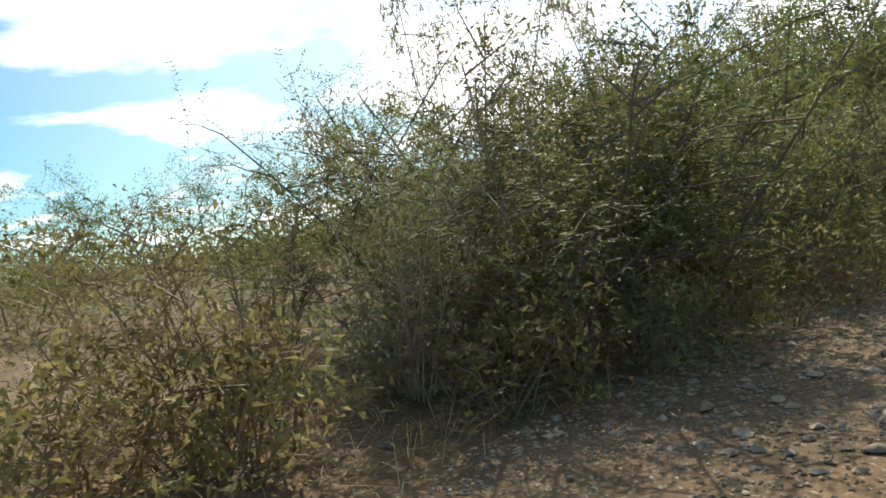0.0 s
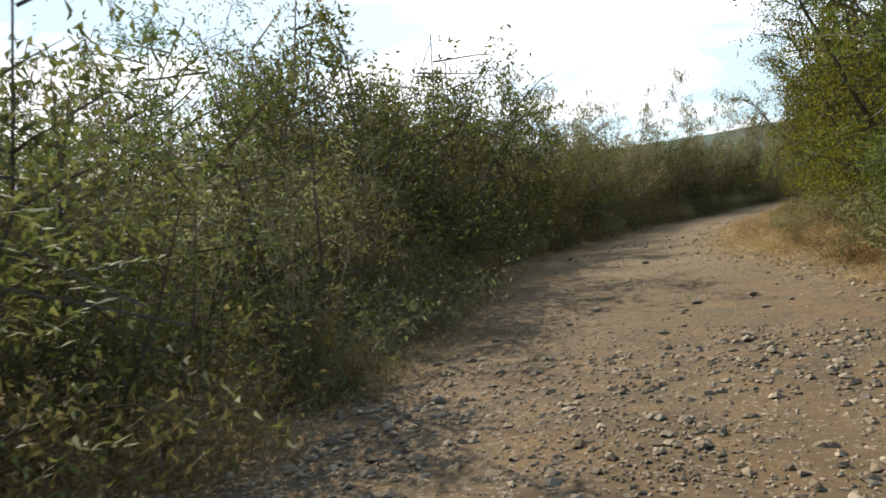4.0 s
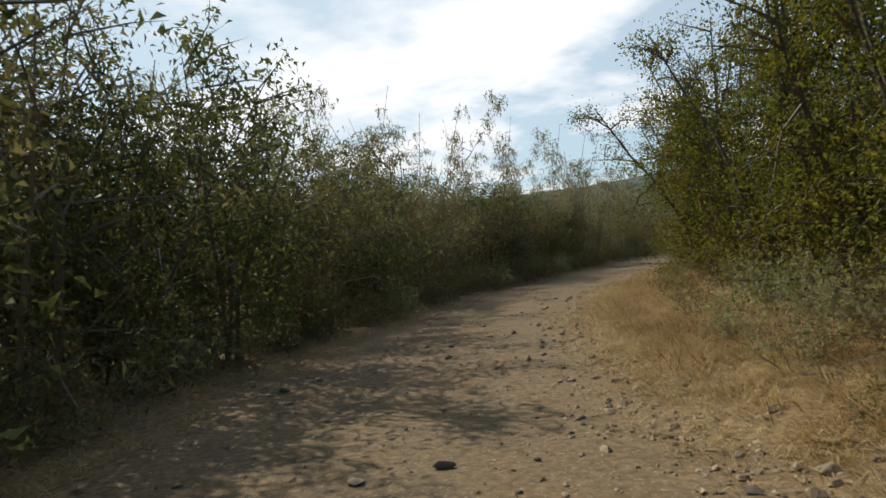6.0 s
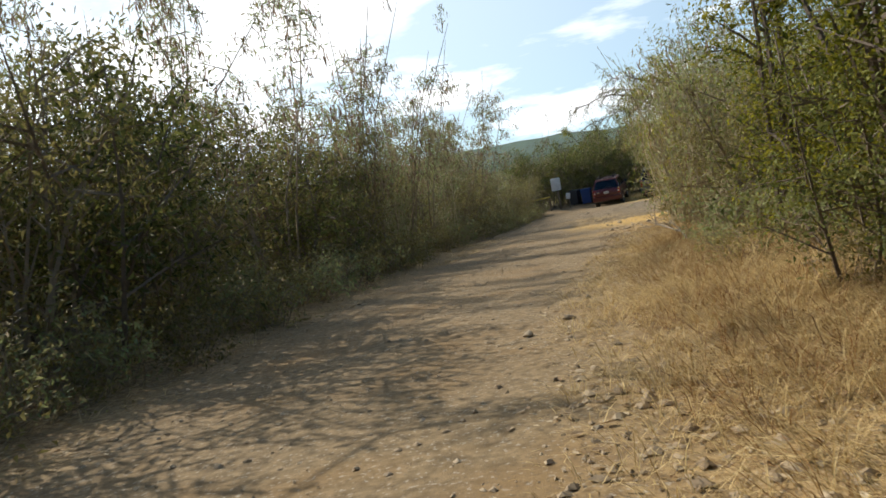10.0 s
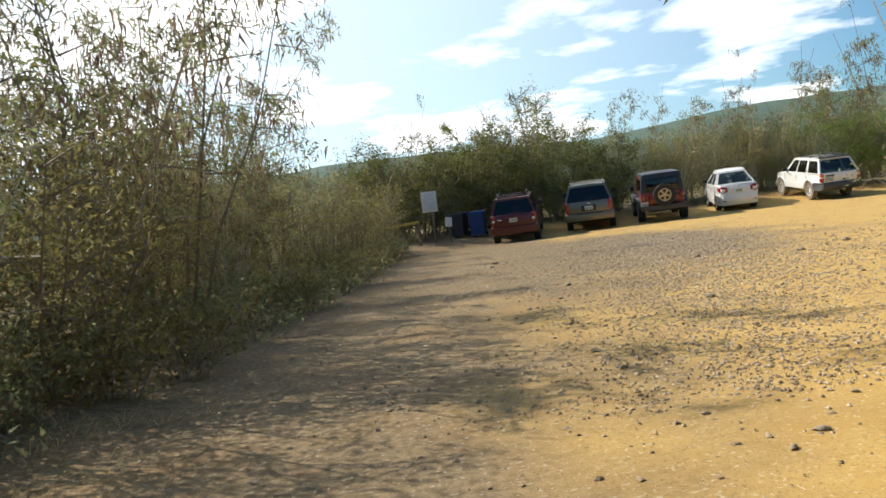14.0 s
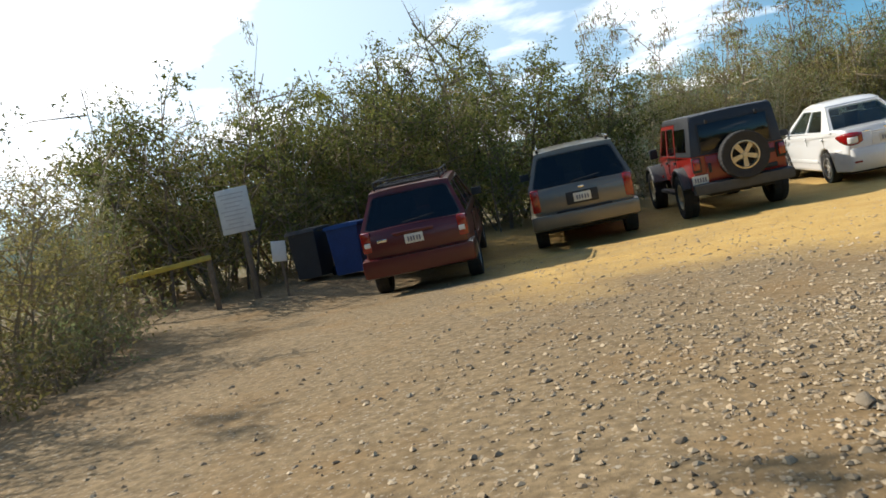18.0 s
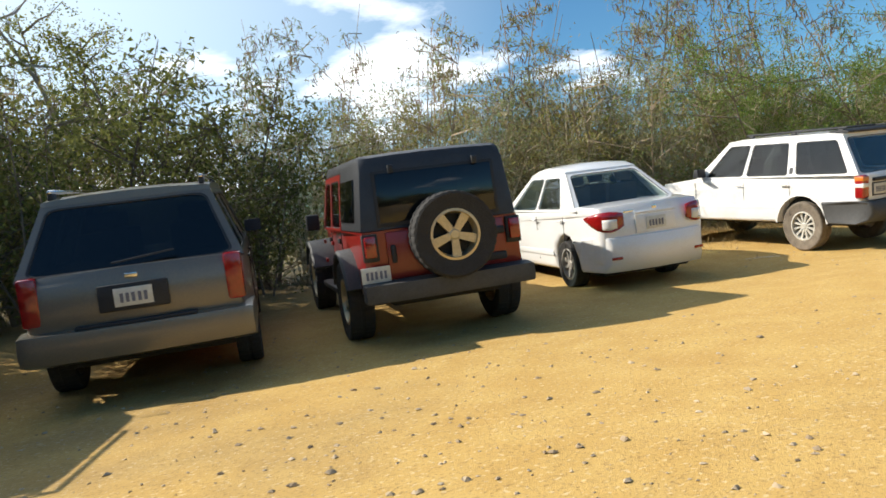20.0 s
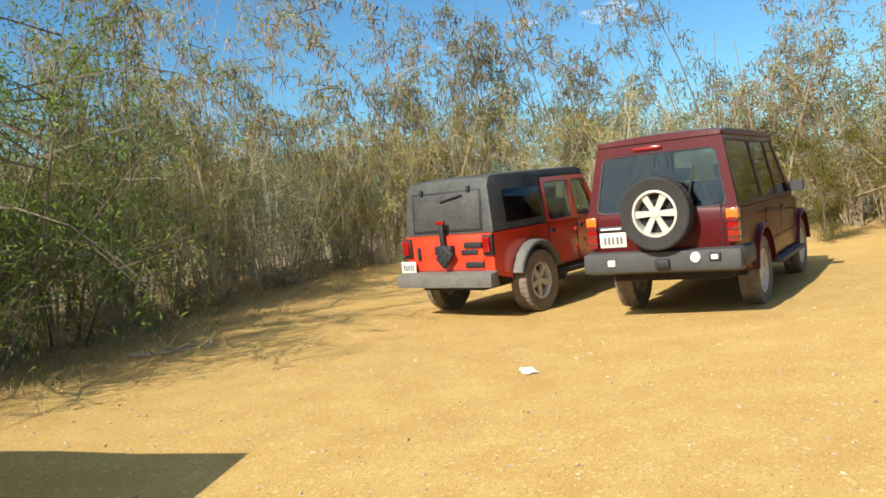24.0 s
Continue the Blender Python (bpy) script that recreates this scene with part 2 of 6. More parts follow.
M_STONE2 = gravel_mat()
M_STRAW = leaf_mat("straw", (0.36, 0.235, 0.085), (0.86, 0.67, 0.33), 0.35)
M_STRAW_RUST = leaf_mat("straw_rust", (0.15, 0.075, 0.03), (0.42, 0.25, 0.10), 0.3)
M_BARK = mat("bark", (0.20, 0.15, 0.105), 0.9, noise_scale=20, dark=0.5, bump=0.5, rand=0.2)
M_TWIG = mat("twig", (0.34, 0.26, 0.17), 0.85, noise_scale=12, dark=0.6, rand=0.2)
M_LEAF_DARK = leaf_mat("leaf_dark", (0.070, 0.086, 0.024), (0.25, 0.255, 0.07))
M_LEAF_OLIVE = leaf_mat("leaf_olive", (0.15, 0.132, 0.044), (0.38, 0.325, 0.12))
M_LEAF_FINE = leaf_mat("leaf_fine", (0.09, 0.15, 0.028), (0.26, 0.34, 0.075), 0.42)
M_LEAF_DRY = leaf_mat("leaf_dry", (0.15, 0.085, 0.055), (0.42, 0.29, 0.19))
M_LEAF_LACE = leaf_mat("leaf_lace", (0.09, 0.11, 0.03), (0.24, 0.25, 0.08))
M_LEAF_MIX = leaf_mat("leaf_mix", (0.31, 0.25, 0.13), (0.30, 0.38, 0.15), 0.42)

# ---------- helpers ----------
def part(name, bm, material, parent=None, label="", smooth=False):
    """One mesh object from a bmesh, under a thing or a part."""
    me = bpy.data.meshes.new(name)
    if smooth:
        for f in bm.faces:
            f.smooth = True
    bm.to_mesh(me); bm.free()
    me.materials.append(material)
    ob = new(name, me)
    if parent is not None:
        ob.parent = parent
    return tagged(ob, label)


def mesh_part(name, verts, faces, material, parent=None, label="", smooth=False):
    me = bpy.data.meshes.new(name)
    me.from_pydata([tuple(v) for v in verts], [], faces)
    me.materials.append(material)
    if smooth:
        me.polygons.foreach_set("use_smooth", [True] * len(me.polygons))
    ob = new(name, me)
    if parent is not None:
        ob.parent = parent
    return tagged(ob, label)


def thing(name, m, label, category, group=""):
    e = new(name)
    e.matrix_basis = m
    e.empty_display_size = 0.2
    return tagged(e, label, category, group)


def height(x, y):
    """The ground: nearly level where one drives, rising a little on the verges, with ruts and swells."""
    z = 0.05 * noise.noise((x * 0.22, y * 0.22, 0.3)) + (0.018 if y < 8 else 0.007) * noise.noise((x * 1.3, y * 1.3, 1.7))
    d = max(0.0, off_track(x, y) - 0.4)
    z += 0.22 * (1 - math.exp(-d * 0.9))
    # the lot climbs a little towards the thicket, and dips before its east end
    z += 0.045 * max(0.0, min(y - 29.0, 6.0)) * (1 if x < 17 else max(0.0, 1 - (x - 17) / 3))
    z += 0.05 * max(0.0, min(y - 29.2, 5.0)) * math.exp(-((x - 14.6) / 2.2) ** 2)
    z -= 0.14 * math.exp(-((x - 24) / 4) ** 2 - ((y - 27) / 4) ** 2)
    # cross slope where the red car stands at the bend
    u, w = (x - 12.6) * 0.376 + (y + 53.6) * 0.926, -(x - 12.6) * 0.926 + (y + 53.6) * 0.376
    return z + min(0.34, max(0.0, -u * 0.145)) * math.exp(-((w + 0.8) / 4.0) ** 2)


# centre line of what is driven on, with its half width
TRACK = [(24, -58.5, 3.5), (14, -54.5, 3.4), (10.2, -50.0, 3.0), (7.3, -43.0, 2.5), (2.6, -35.0, 2.1), (0.1, -27.5, 1.8), (-1.0, -19.5, 1.7),
         (-1.4, -11.0, 1.9), (-0.8, -3.0, 2.1), (0.9, 4.0, 3.4), (4.0, 12.0, 6.8), (7.5, 20.0, 10.5), (12.5, 24.5, 10.0), (20.0, 25.0, 7.5), (25.0, 24.5, 5.5)]


def off_track(x, y):
    """How far outside the driven ground a place lies (negative: inside)."""
    best = 1e9
    for (x0, y0, w0), (x1, y1, w1) in zip(TRACK, TRACK[1:]):
        dx, dy = x1 - x0, y1 - y0
        s = min(1.0, max(0.0, ((x - x0) * dx + (y - y0) * dy) / (dx * dx + dy * dy)))
        best = min(best, math.hypot(x - x0 - s * dx, y - y0 - s * dy) - (w0 + s * (w1 - w0)))
    return best


# ---------- ground ----------
def build_ground():
    xs = [-2500, -900, -300, -120, -60] + [-30 + 0.5 * i for i in range(141)] + [60, 90, 160, 320, 900, 2500]
    ys = [-2500, -900, -300, -140, -90] + [-66 + 0.5 * i for i in range(231)] + [60, 80, 120, 200, 400, 900, 2500]
    verts = [(x, y, height(x, y) if -31 < x < 41 and -67 < y < 50 else 0.2) for y in ys for x in xs]
    w = len(xs)
    faces = [(j * w + i, j * w + i + 1, (j + 1) * w + i + 1, (j + 1) * w + i) for j in range(len(ys) - 1) for i in range(w - 1)]
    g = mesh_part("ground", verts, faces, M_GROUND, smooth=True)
    at = g.data.attributes.new("verge", "FLOAT", "POINT")
    at.data.foreach_set("value", [max(0.0, min(0.9, (off_track(x, y) + 0.4) * 1.3)) if -8 < x < 14 and -48 < y < 5 else 0.0 for x, y, z in verts])
    return tagged(g, "dry stony dirt ground, orange in the open lot and grey gravel on the track", "ground", kind="structure")


ground = build_ground()


# ---------- far ridge ----------
def build_ridge():
    m = mat("far_scrub", (0.07, 0.12, 0.085), 1.0, noise_scale=0.02, dark=0.6)
    verts, faces = [], []
    n = 90
    for i in range(n):
        a = radians(-75 + 150 * i / (n - 1))
        h = 58 * (0.94 + 0.06 * math.exp(-((math.degrees(a) - 24) / 26) ** 2)) + 9 * noise.noise((i * 0.11, 0, 5)) + 3 * noise.noise((i * 0.6, 0, 2))
        for r, z in ((560, -2), (640, h * 0.6), (720, h), (900, -5)):
            verts.append((r * math.sin(a), r * math.cos(a), z))
    for i in range(n - 1):
        for k in range(3):
            faces.append((i * 4 + k, i * 4 + 4 + k, i * 4 + 5 + k, i * 4 + 1 + k))
    return tagged(mesh_part("backdrop_ridge", verts, faces, m, smooth=True), "far wooded ridge, hazy blue-green", "hill", kind="structure")


build_ridge()

# ---------- vegetation ----------
def tube(verts, faces, path, r0, r1, sides=5):
    """A tapered stem along a path, added to vertex and face lists."""
    base = len(verts)
    n = len(path)
    for i, p in enumerate(path):
        d = (Vector(path[min(i + 1, n - 1)]) - Vector(path[max(i - 1, 0)])).normalized()
        a = d.cross((0.3, 0.9, 0.1)).normalized(); b = d.cross(a)
        r = r0 + (r1 - r0) * i / (n - 1)
        for k in range(sides):
            t = 2 * math.pi * k / sides
            verts.append(Vector(p) + r * (math.cos(t) * a + math.sin(t) * b))
    for i in range(n - 1):
        for k in range(sides):
            k2 = (k + 1) % sides
            faces.append((base + i * sides + k, base + i * sides + k2, base + (i + 1) * sides + k2, base + (i + 1) * sides + k))


def spike(verts, faces, p, q, r):
    """A twig that runs out to a point."""
    d = (q - p).normalized(); a = d.cross((0.3, 0.9, 0.1)).normalized(); c = d.cross(a)
    b = len(verts)
    verts += [p + a * r, p - a * r * 0.5 + c * r * 0.87, p - a * r * 0.5 - c * r * 0.87, q]
    faces += [(b, b + 1, b + 3), (b + 1, b + 2, b + 3), (b + 2, b, b + 3)] if r > 0.0032 else [(b, b + 1, b + 3), (b + 1, b + 2, b + 3)]


def limb(rng, start, way, length, wander, droop, steps=5):
    p, d, out = Vector(start), Vector(way).normalized(), [Vector(start)]
    for i in range(steps):
        d = (d + Vector((rng.gauss(0, wander), rng.gauss(0, wander), rng.gauss(0, wander) - droop))).normalized()
        p = p + d * length / steps
        out.append(p.copy())
    return out


def leaf(verts, faces, p, d, up, length, width, full=False):
    """A small pointed leaf."""
    d = d.normalized(); s = d.cross(up)
    s = s.normalized() if s.length > 1e-4 else Vector((1, 0, 0))
    b = len(verts)
    if full:   # an oval blade, folded a little along its rib
        k = s.cross(d) * width * 0.25
        verts += [p, p + d * length * 0.45 + s * width * 0.55 + k, p + d * length, p + d * length * 0.4 - s * width * 0.55 + k]
        faces += [(b, b + 1, b + 2), (b, b + 2, b + 3)]
        return
    verts += [p + d * length * 0.25 + s * width * 0.6, p + d * length, p - d * length * 0.1 - s * width * 0.45]
    faces.append((b, b + 1, b + 2))


def rnd_dir(rng):
    while True:
        v = Vector((rng.uniform(-1, 1), rng.uniform(-1, 1), rng.uniform(-1, 1)))
        if 0.05 < v.length < 1:
            return v.normalized()


def make_plant(name, seed, label, category, group, h, spread, stems, limbs, twigs, leaves, leaf_len, leaf_w, droop, mats, stem_r=0.03, low=0.15, cluster=0.22, pods=0, upright=0.25, full=False, spray=False):
    """A plant of several stems with limbs and twigs; leaves sit in loose tufts along the twigs."""
    rng = random.Random(seed)
    sv, sf, lv, lf, pv, pf = [], [], [], [], [], []
    for s in range(stems):
        a = rng.uniform(0, 2 * math.pi)
        base = Vector((math.cos(a), math.sin(a), 0)) * rng.uniform(0, spread * 0.3 if stems > 1 else 0.02)
        base.z = -0.12
        lean = Vector((math.cos(a) * upright, math.sin(a) * upright, 1))
        hh = h * rng.uniform(0.65, 1.0)
        trunk = limb(rng, base, lean, hh, 0.10, 0.0, 7)
        curvy = spray or stem_r > 0.04 or spread > 2
        tube(sv, sf, trunk if curvy else (trunk[0], trunk[2], trunk[4], trunk[7]), stem_r * rng.uniform(0.7, 1.1), stem_r * 0.2, 5 if curvy else 3)
        for b in range(limbs):
            f = rng.uniform(low, 0.97)
            i = min(6, int(f * 7)); p = trunk[i].lerp(trunk[i + 1], f * 7 - i)
            a2 = rng.uniform(0, 2 * math.pi)
            way = Vector((math.cos(a2), math.sin(a2), rng.uniform(-0.05, 0.9)))
            ln = spread * rng.uniform(0.4, 1.0) * (1.15 - 0.55 * f)
            br = limb(rng, p, way, ln, 0.17, droop, 5)
            if curvy: tube(sv, sf, (br[0], br[2], br[3], br[5]), stem_r * 0.42, stem_r * 0.1, 3)
            else:
                tube(sv, sf, (br[0], br[3]), stem_r * 0.42, stem_r * 0.22, 3); spike(sv, sf, br[3], br[5], stem_r * 0.22)
            for t in range(twigs):
                g = rng.uniform(0.2, 1.0); j = min(4, int(g * 5)); q = br[j].lerp(br[j + 1], g * 5 - j)
                tw = limb(rng, q, rnd_dir(rng) + Vector((0, 0, 0.2 - droop)), ln * rng.uniform(0.25, 0.5), 0.25, droop, 3)
                if leaves < 9 or t % 2 == 0: spike(sv, sf, tw[0], tw[3], stem_r * 0.15)
                if spray:   # leaflets in two flat rows along the twig, as a feather has them
                    for k in range(leaves):
                        u = 0.12 + 0.88 * (k // 2) / (leaves // 2); j = min(2, int(u * 3)); c = tw[j].lerp(tw[j + 1], u * 3 - j)
                        ax = (tw[j + 1] - tw[j]).normalized(); sd = ax.cross((0, 0, 1)).normalized() * (1 if k % 2 else -1)
                        leaf(lv, lf, c, sd + ax * 0.5 + rnd_dir(rng) * 0.35, rnd_dir(rng) * 0.5 + Vector((0, 0, 1)), leaf_len * rng.uniform(0.7, 1.5), leaf_w * rng.uniform(0.8, 1.3))
                for k in range(0 if spray else leaves):
                    u = rng.uniform(0.1, 1.0); j = min(2, int(u * 3)); c = tw[j].lerp(tw[j + 1], u * 3 - j)
                    c = c + rnd_dir(rng) * rng.uniform(0, cluster)
                    d = rnd_dir(rng) + Vector((0, 0, -0.25 - droop * 3))
                    leaf(lv, lf, c, d, rnd_dir(rng), leaf_len * rng.uniform(0.6, 1.25), leaf_w * rng.uniform(0.7, 1.2), full)
                for k in range(pods):
                    c = tw[-1] + rnd_dir(rng) * 0.08
                    leaf(pv, pf, c, Vector((rng.gauss(0, .3), rng.gauss(0, .3), -1)), rnd_dir(rng), rng.uniform(0.12, 0.2), 0.024)
    e = thing(name, Matrix.Translation((0, 0, -100)), label, category, group)
    mesh_part("trunk", sv, sf, mats[0], e)
    n = len(lv)
    crown = mesh_part("crown", lv + pv, lf + [tuple(i + n for i in f) for f in pf], mats[1], e, "feathery leaves and dry brown hanging pods" if pv else "")
    if pv:
        crown.data.materials.append(mats[2])
        crown.data.polygons.foreach_set("material_index", [0] * len(lf) + [1] * len(pf))
    return e


M_DEAD = mat("dead_wood", (0.46, 0.40, 0.32), 0.9, noise_scale=15, dark=0.6, bump=0.3, rand=0.15)
M_CANE = mat("cane", (0.60, 0.50, 0.33), 0.85, noise_scale=6, dark=0.55, rand=0.15)
# plain patterns, each copied to its places below
M_LEAF_YELLOW = leaf_mat("leaf_yellow", (0.155, 0.175, 0.026), (0.50, 0.46, 0.080), 0.45)
M_LEAF_SHADE = leaf_mat("leaf_shade", (0.060, 0.078, 0.009), (0.32, 0.29, 0.032), 0.42)
PLANT = {}
for k, sd in enumerate((11, 12, 13)):
    PLANT["dark", k] = make_plant("shrub", sd, "dense dark green thorn shrub beside the dirt track", "shrub", "roadside brush", 3.3, 1.55, 6, 9, 5, 12, 0.080, 0.036, 0.03, (M_BARK, M_LEAF_DARK), cluster=0.26)
    PLANT["olive", k] = make_plant("bush", sd + 20, "tangled olive and brown dry-season bush", "bush", "roadside brush", 3.0, 1.4, 7, 9, 5, 12, 0.066, 0.025, 0.02, (M_TWIG, M_LEAF_OLIVE), cluster=0.24)
    PLANT["dry", k] = make_plant("thicket", sd + 40, "half-bare brown thicket with few dry leaves", "thicket", "lot thicket", 3.2, 1.0, 15, 7, 4, 6, 0.066, 0.023, 0.0, (M_CANE, M_LEAF_MIX), stem_r=0.016, upright=0.12, cluster=0.2)
    PLANT["pod", k] = make_plant("slender_tree", sd + 60, "slender upright tree with feathery leaves and brown hanging pods", "tree", "pod trees", 5.4, 1.05, 4, 11, 4, 9, 0.11, 0.024, 0.11, (M_TWIG, M_LEAF_MIX, M_LEAF_DRY), stem_r=0.026, low=0.35, pods=3, upright=0.16)
    PLANT["fine", k] = make_plant("thorn_tree", sd + 80, "spreading thorn tree with fine feathery green leaves", "tree", "thorn trees", 3.6, 2.4, 4, 13, 10, 32, 0.056, 0.0165, 0.05, (M_BARK, M_LEAF_FINE), stem_r=0.026, low=0.25, upright=0.4, cluster=0.17)
    PLANT["big", k] = make_plant("shade_tree", sd + 100, "dense yellow-green leafy tree overhanging the track", "tree", "shade trees", 4.8, 1.35, 5, 16, 8, 24, 0.054, 0.027, 0.06, (M_BARK, M_LEAF_SHADE), stem_r=0.05, low=0.05, cluster=0.28, upright=0.10, full=True)
    PLANT["lace", k] = make_plant("thorn_tree", sd + 140, "arching thorn tree with sparse lacy leaves", "tree", "thorn trees", 2.05, 2.1, 4, 15, 8, 24, 0.040, 0.012, 0.13, (M_BARK, M_LEAF_LACE), stem_r=0.018, low=0.3, upright=0.5, spray=True)

for k, sd in enumerate((201, 202, 203)):
    PLANT["under", k] = make_plant("scrub", sd, "low tangled dry scrub at the foot of the brush", "scrub", "undergrowth", 0.95, 0.8, 10, 5, 2, 7, 0.07, 0.032, 0.01, (M_TWIG, M_LEAF_OLIVE if k else M_LEAF_MIX), stem_r=0.011, low=0.03, cluster=0.16, upright=0.5)
    PLANT["cane", k] = make_plant("cane_thicket", sd + 30, "upright pale canes with yellow-green leaves and brown pods", "thicket", "lot thicket", 3.6, 0.62, 26, 5, 3, 7, 0.066, 0.021, 0.03, (M_CANE, M_LEAF_YELLOW, M_LEAF_DRY), stem_r=0.016, low=0.18, upright=0.07, cluster=0.2, pods=1)

    PLANT["bare", k] = make_plant("bare_tree", sd + 50, "bare pale tree with forked limbs above the thicket", "tree", "bare trees", 6.6, 2.4, 1, 10, 4, 1, 0.05, 0.016, -0.05, (M_DEAD, M_LEAF_DRY), stem_r=0.07, low=0.3, upright=0.12)

placed = {}


def plant(kind, x, y, size=1.0, turn=None, rng=random.Random(7), sink=0.0):
    k = rng.randrange(3)
    src = PLANT[kind, k]
    m = pose(x, y, height(x, y) - sink, rng.uniform(-4, 4), rng.uniform(-4, 4), rng.uniform(0, 360) if turn is None else turn)
    key = (kind, k)
    if key in placed:
        ob = copy_thing(src, m)
    else:
        ob = src; ob.matrix_basis = m; placed[key] = True
    s = size * rng.uniform(0.88, 1.12)
    ob.scale = (s, s, s * rng.uniform(0.92, 1.1))
    return ob


def hedge(points, kinds, step, rows, gap, size, seed):
    """Plants along a line, in rows that go back from it to the line's left."""
    rng = random.Random(seed)
    for (x0, y0), (x1, y1) in zip(points, points[1:]):
        n = max(1, round(math.hypot(x1 - x0, y1 - y0) / step))
        nx, ny = -(y1 - y0), (x1 - x0)
        ln = math.hypot(nx, ny); nx /= ln; ny /= ln
        for i in range(n):
            for r in range(rows):
                f = (i + rng.uniform(0.1, 0.9)) / n
                b = r * gap + rng.uniform(-0.25, 0.25) * gap
                plant(rng.choice(kinds), x0 + f * (x1 - x0) + nx * b, y0 + f * (y1 - y0) + ny * b, size * (1 + 0.10 * r), rng=rng)


# along the left of the track, from the first bend to the lot
hedge([(9.8, -58.0), (7.0, -53.4), (5.9, -50.2)], ["olive", "dry", "olive"], 1.35, 2, 1.5, 0.55, 1)
hedge([(5.9, -50.2), (5.1, -47.4), (3.7, -43.6), (1.6, -40.4)], ["olive", "dry", "olive", "dark"], 1.05, 2, 1.5, 0.86, 21)
hedge([(3.0, -49.5), (1.0, -44.5), (-1.5, -40.0)], ["olive", "pod", "olive"], 1.7, 2, 1.8, 0.95, 24)
hedge([(1.6, -40.4), (-1.9, -34.0), (-3.7, -26.0)], ["dark", "dark", "olive"], 1.45, 2, 1.7, 1.5, 2)
hedge([(-3.9, -26.0), (-4.8, -20.0), (-5.2, -10.0)], ["dark", "olive", "olive", "pod"], 1.45, 2, 1.7, 1.28, 22)
hedge([(-5.4, -10.0), (-5.0, -4.0), (-4.7, 1.0)], ["olive", "dark", "pod"], 1.4, 2, 1.5, 1.25, 23)
hedge([(-4.6, 0.0), (-4.0, 8.0), (-3.7, 16.0), (-3.5, 23.0), (-3.2, 28.5)], ["olive", "dry", "olive"], 1.3, 2, 1.5, 0.98, 3)
hedge([(-7.4, -24.0), (-7.4, -12.0), (-6.6, 0.0), (-6.0, 14.0), (-6.0, 24.0)], ["pod", "pod", "dark"], 2.2, 1, 2.2, 1.3, 4)
hedge([(-1.6, -43.0), (-5.2, -35.0), (-7.0, -27.0), (-8.6, -14.0), (-8.4, -2.0)], ["dark", "olive"], 1.6, 2, 1.8, 1.35, 25)
# along the right of the track (the line runs the other way, so that rows go back to the right)
hedge([(4.4, 5.5), (3.6, -1.0), (3.3, -7.0), (3.6, -10.5)], ["dry", "olive", "dry"], 1.1, 3, 1.4, 1.05, 5)
hedge([(5.6, -10.5), (6.4, -19.0), (7.6, -28.0), (9.6, -36.0), (11.6, -42.0)], ["dark", "olive"], 1.5, 2, 1.8, 1.2, 6)
for i, (x, y, s, k) in enumerate([(2.6, -8.2, 0.95, "dry"), (2.5, -6.9, 0.95, "cane"), (2.55, -5.6, 1.0, "dry"), (2.5, -4.4, 0.98, "cane"), (2.6, -3.3, 1.0, "dry"), (2.9, -2.2, 0.95, "cane"), (3.3, -5.2, 1.1, "cane"), (3.4, -3.0, 1.1, "cane"),
                                  (2.75, -0.9, 0.95, "cane"), (2.95, 0.3, 0.95, "cane"), (3.3, 1.4, 0.95, "cane"), (3.4, 0.0, 1.25, "cane"), (3.2, -1.7, 1.3, "cane"), (3.9, 1.2, 1.2, "cane"),
                                  (3.6, 5.0, 0.85, "cane"), (4.0, 5.9, 0.85, "dry"), (4.5, 5.0, 0.9, "cane"), (4.3, 4.2, 0.85, "cane"), (4.8, 6.4, 0.9, "dry"), (2.5, -17.0, 0.62, "dark"), (2.4, -14.6, 0.6, "dark")]):
    plant(k, x, y, s, rng=random.Random(700 + i))
for i, (x, y, s) in enumerate([(3.1, -11.0, 0.92), (3.1, -13.4, 1.0), (3.2, -15.8, 1.08), (3.4, -18.2, 1.12), (3.8, -20.8, 1.15), (4.6, -23.4, 1.15), (5.3, -26.0, 1.15), (6.1, -28.8, 1.15), (7.0, -31.8, 1.15), (8.2, -34.8, 1.2), (9.3, -37.6, 1.2), (10.4, -40.2, 1.2), (5.6, -17.0, 1.3), (6.4, -21.5, 1.3), (7.6, -26.0, 1.3)]):
    plant("big", x, y, s, rng=random.Random(500 + i))
hedge([(11.4, -43.0), (15.0, -46.5), (21.0, -50.5), (28.0, -54.0)], ["dark", "olive"], 1.7, 2, 1.8, 1.0, 7)
# behind the parked cars
hedge([(7.0, 36.2), (4.0, 35.4), (1.0, 34.2), (-3.2, 31.0)][::-1], ["dark", "olive", "dark"], 1.25, 3, 1.6, 1.32, 8)
hedge([(7.0, 36.0), (11.0, 35.9), (14.0, 35.0), (16.0, 34.2)], ["dry", "cane", "dry", "olive"], 1.0, 2, 1.5, 0.95, 18)
hedge([(9.0, 36.2), (14.0, 35.0), (18.0, 33.8)], ["dry", "dry", "olive"], 1.05, 2, 1.4, 1.14, 9)
hedge([(17.0, 33.8), (20.0, 33.3), (24.0, 32.9), (28.4, 31.6), (30.4, 27.5), (30.4, 22.0), (28.0, 17.0)], ["cane", "cane", "cane", "dry"], 0.74, 1, 0.9, 1.0, 29)
hedge([(18.0, 34.8), (24.0, 34.0), (29.4, 32.6), (31.6, 27.5), (31.6, 22.0), (29.0, 16.0)], ["dry", "cane", "pod"], 1.35, 2, 1.4, 1.05, 19)
hedge([(29.5, 16.5), (30.5, 12.0), (28.0, 6.0), (18.0, 0.0), (8.0, 3.0)], ["olive", "dry"], 2.6, 2, 1.8, 1.1, 10)
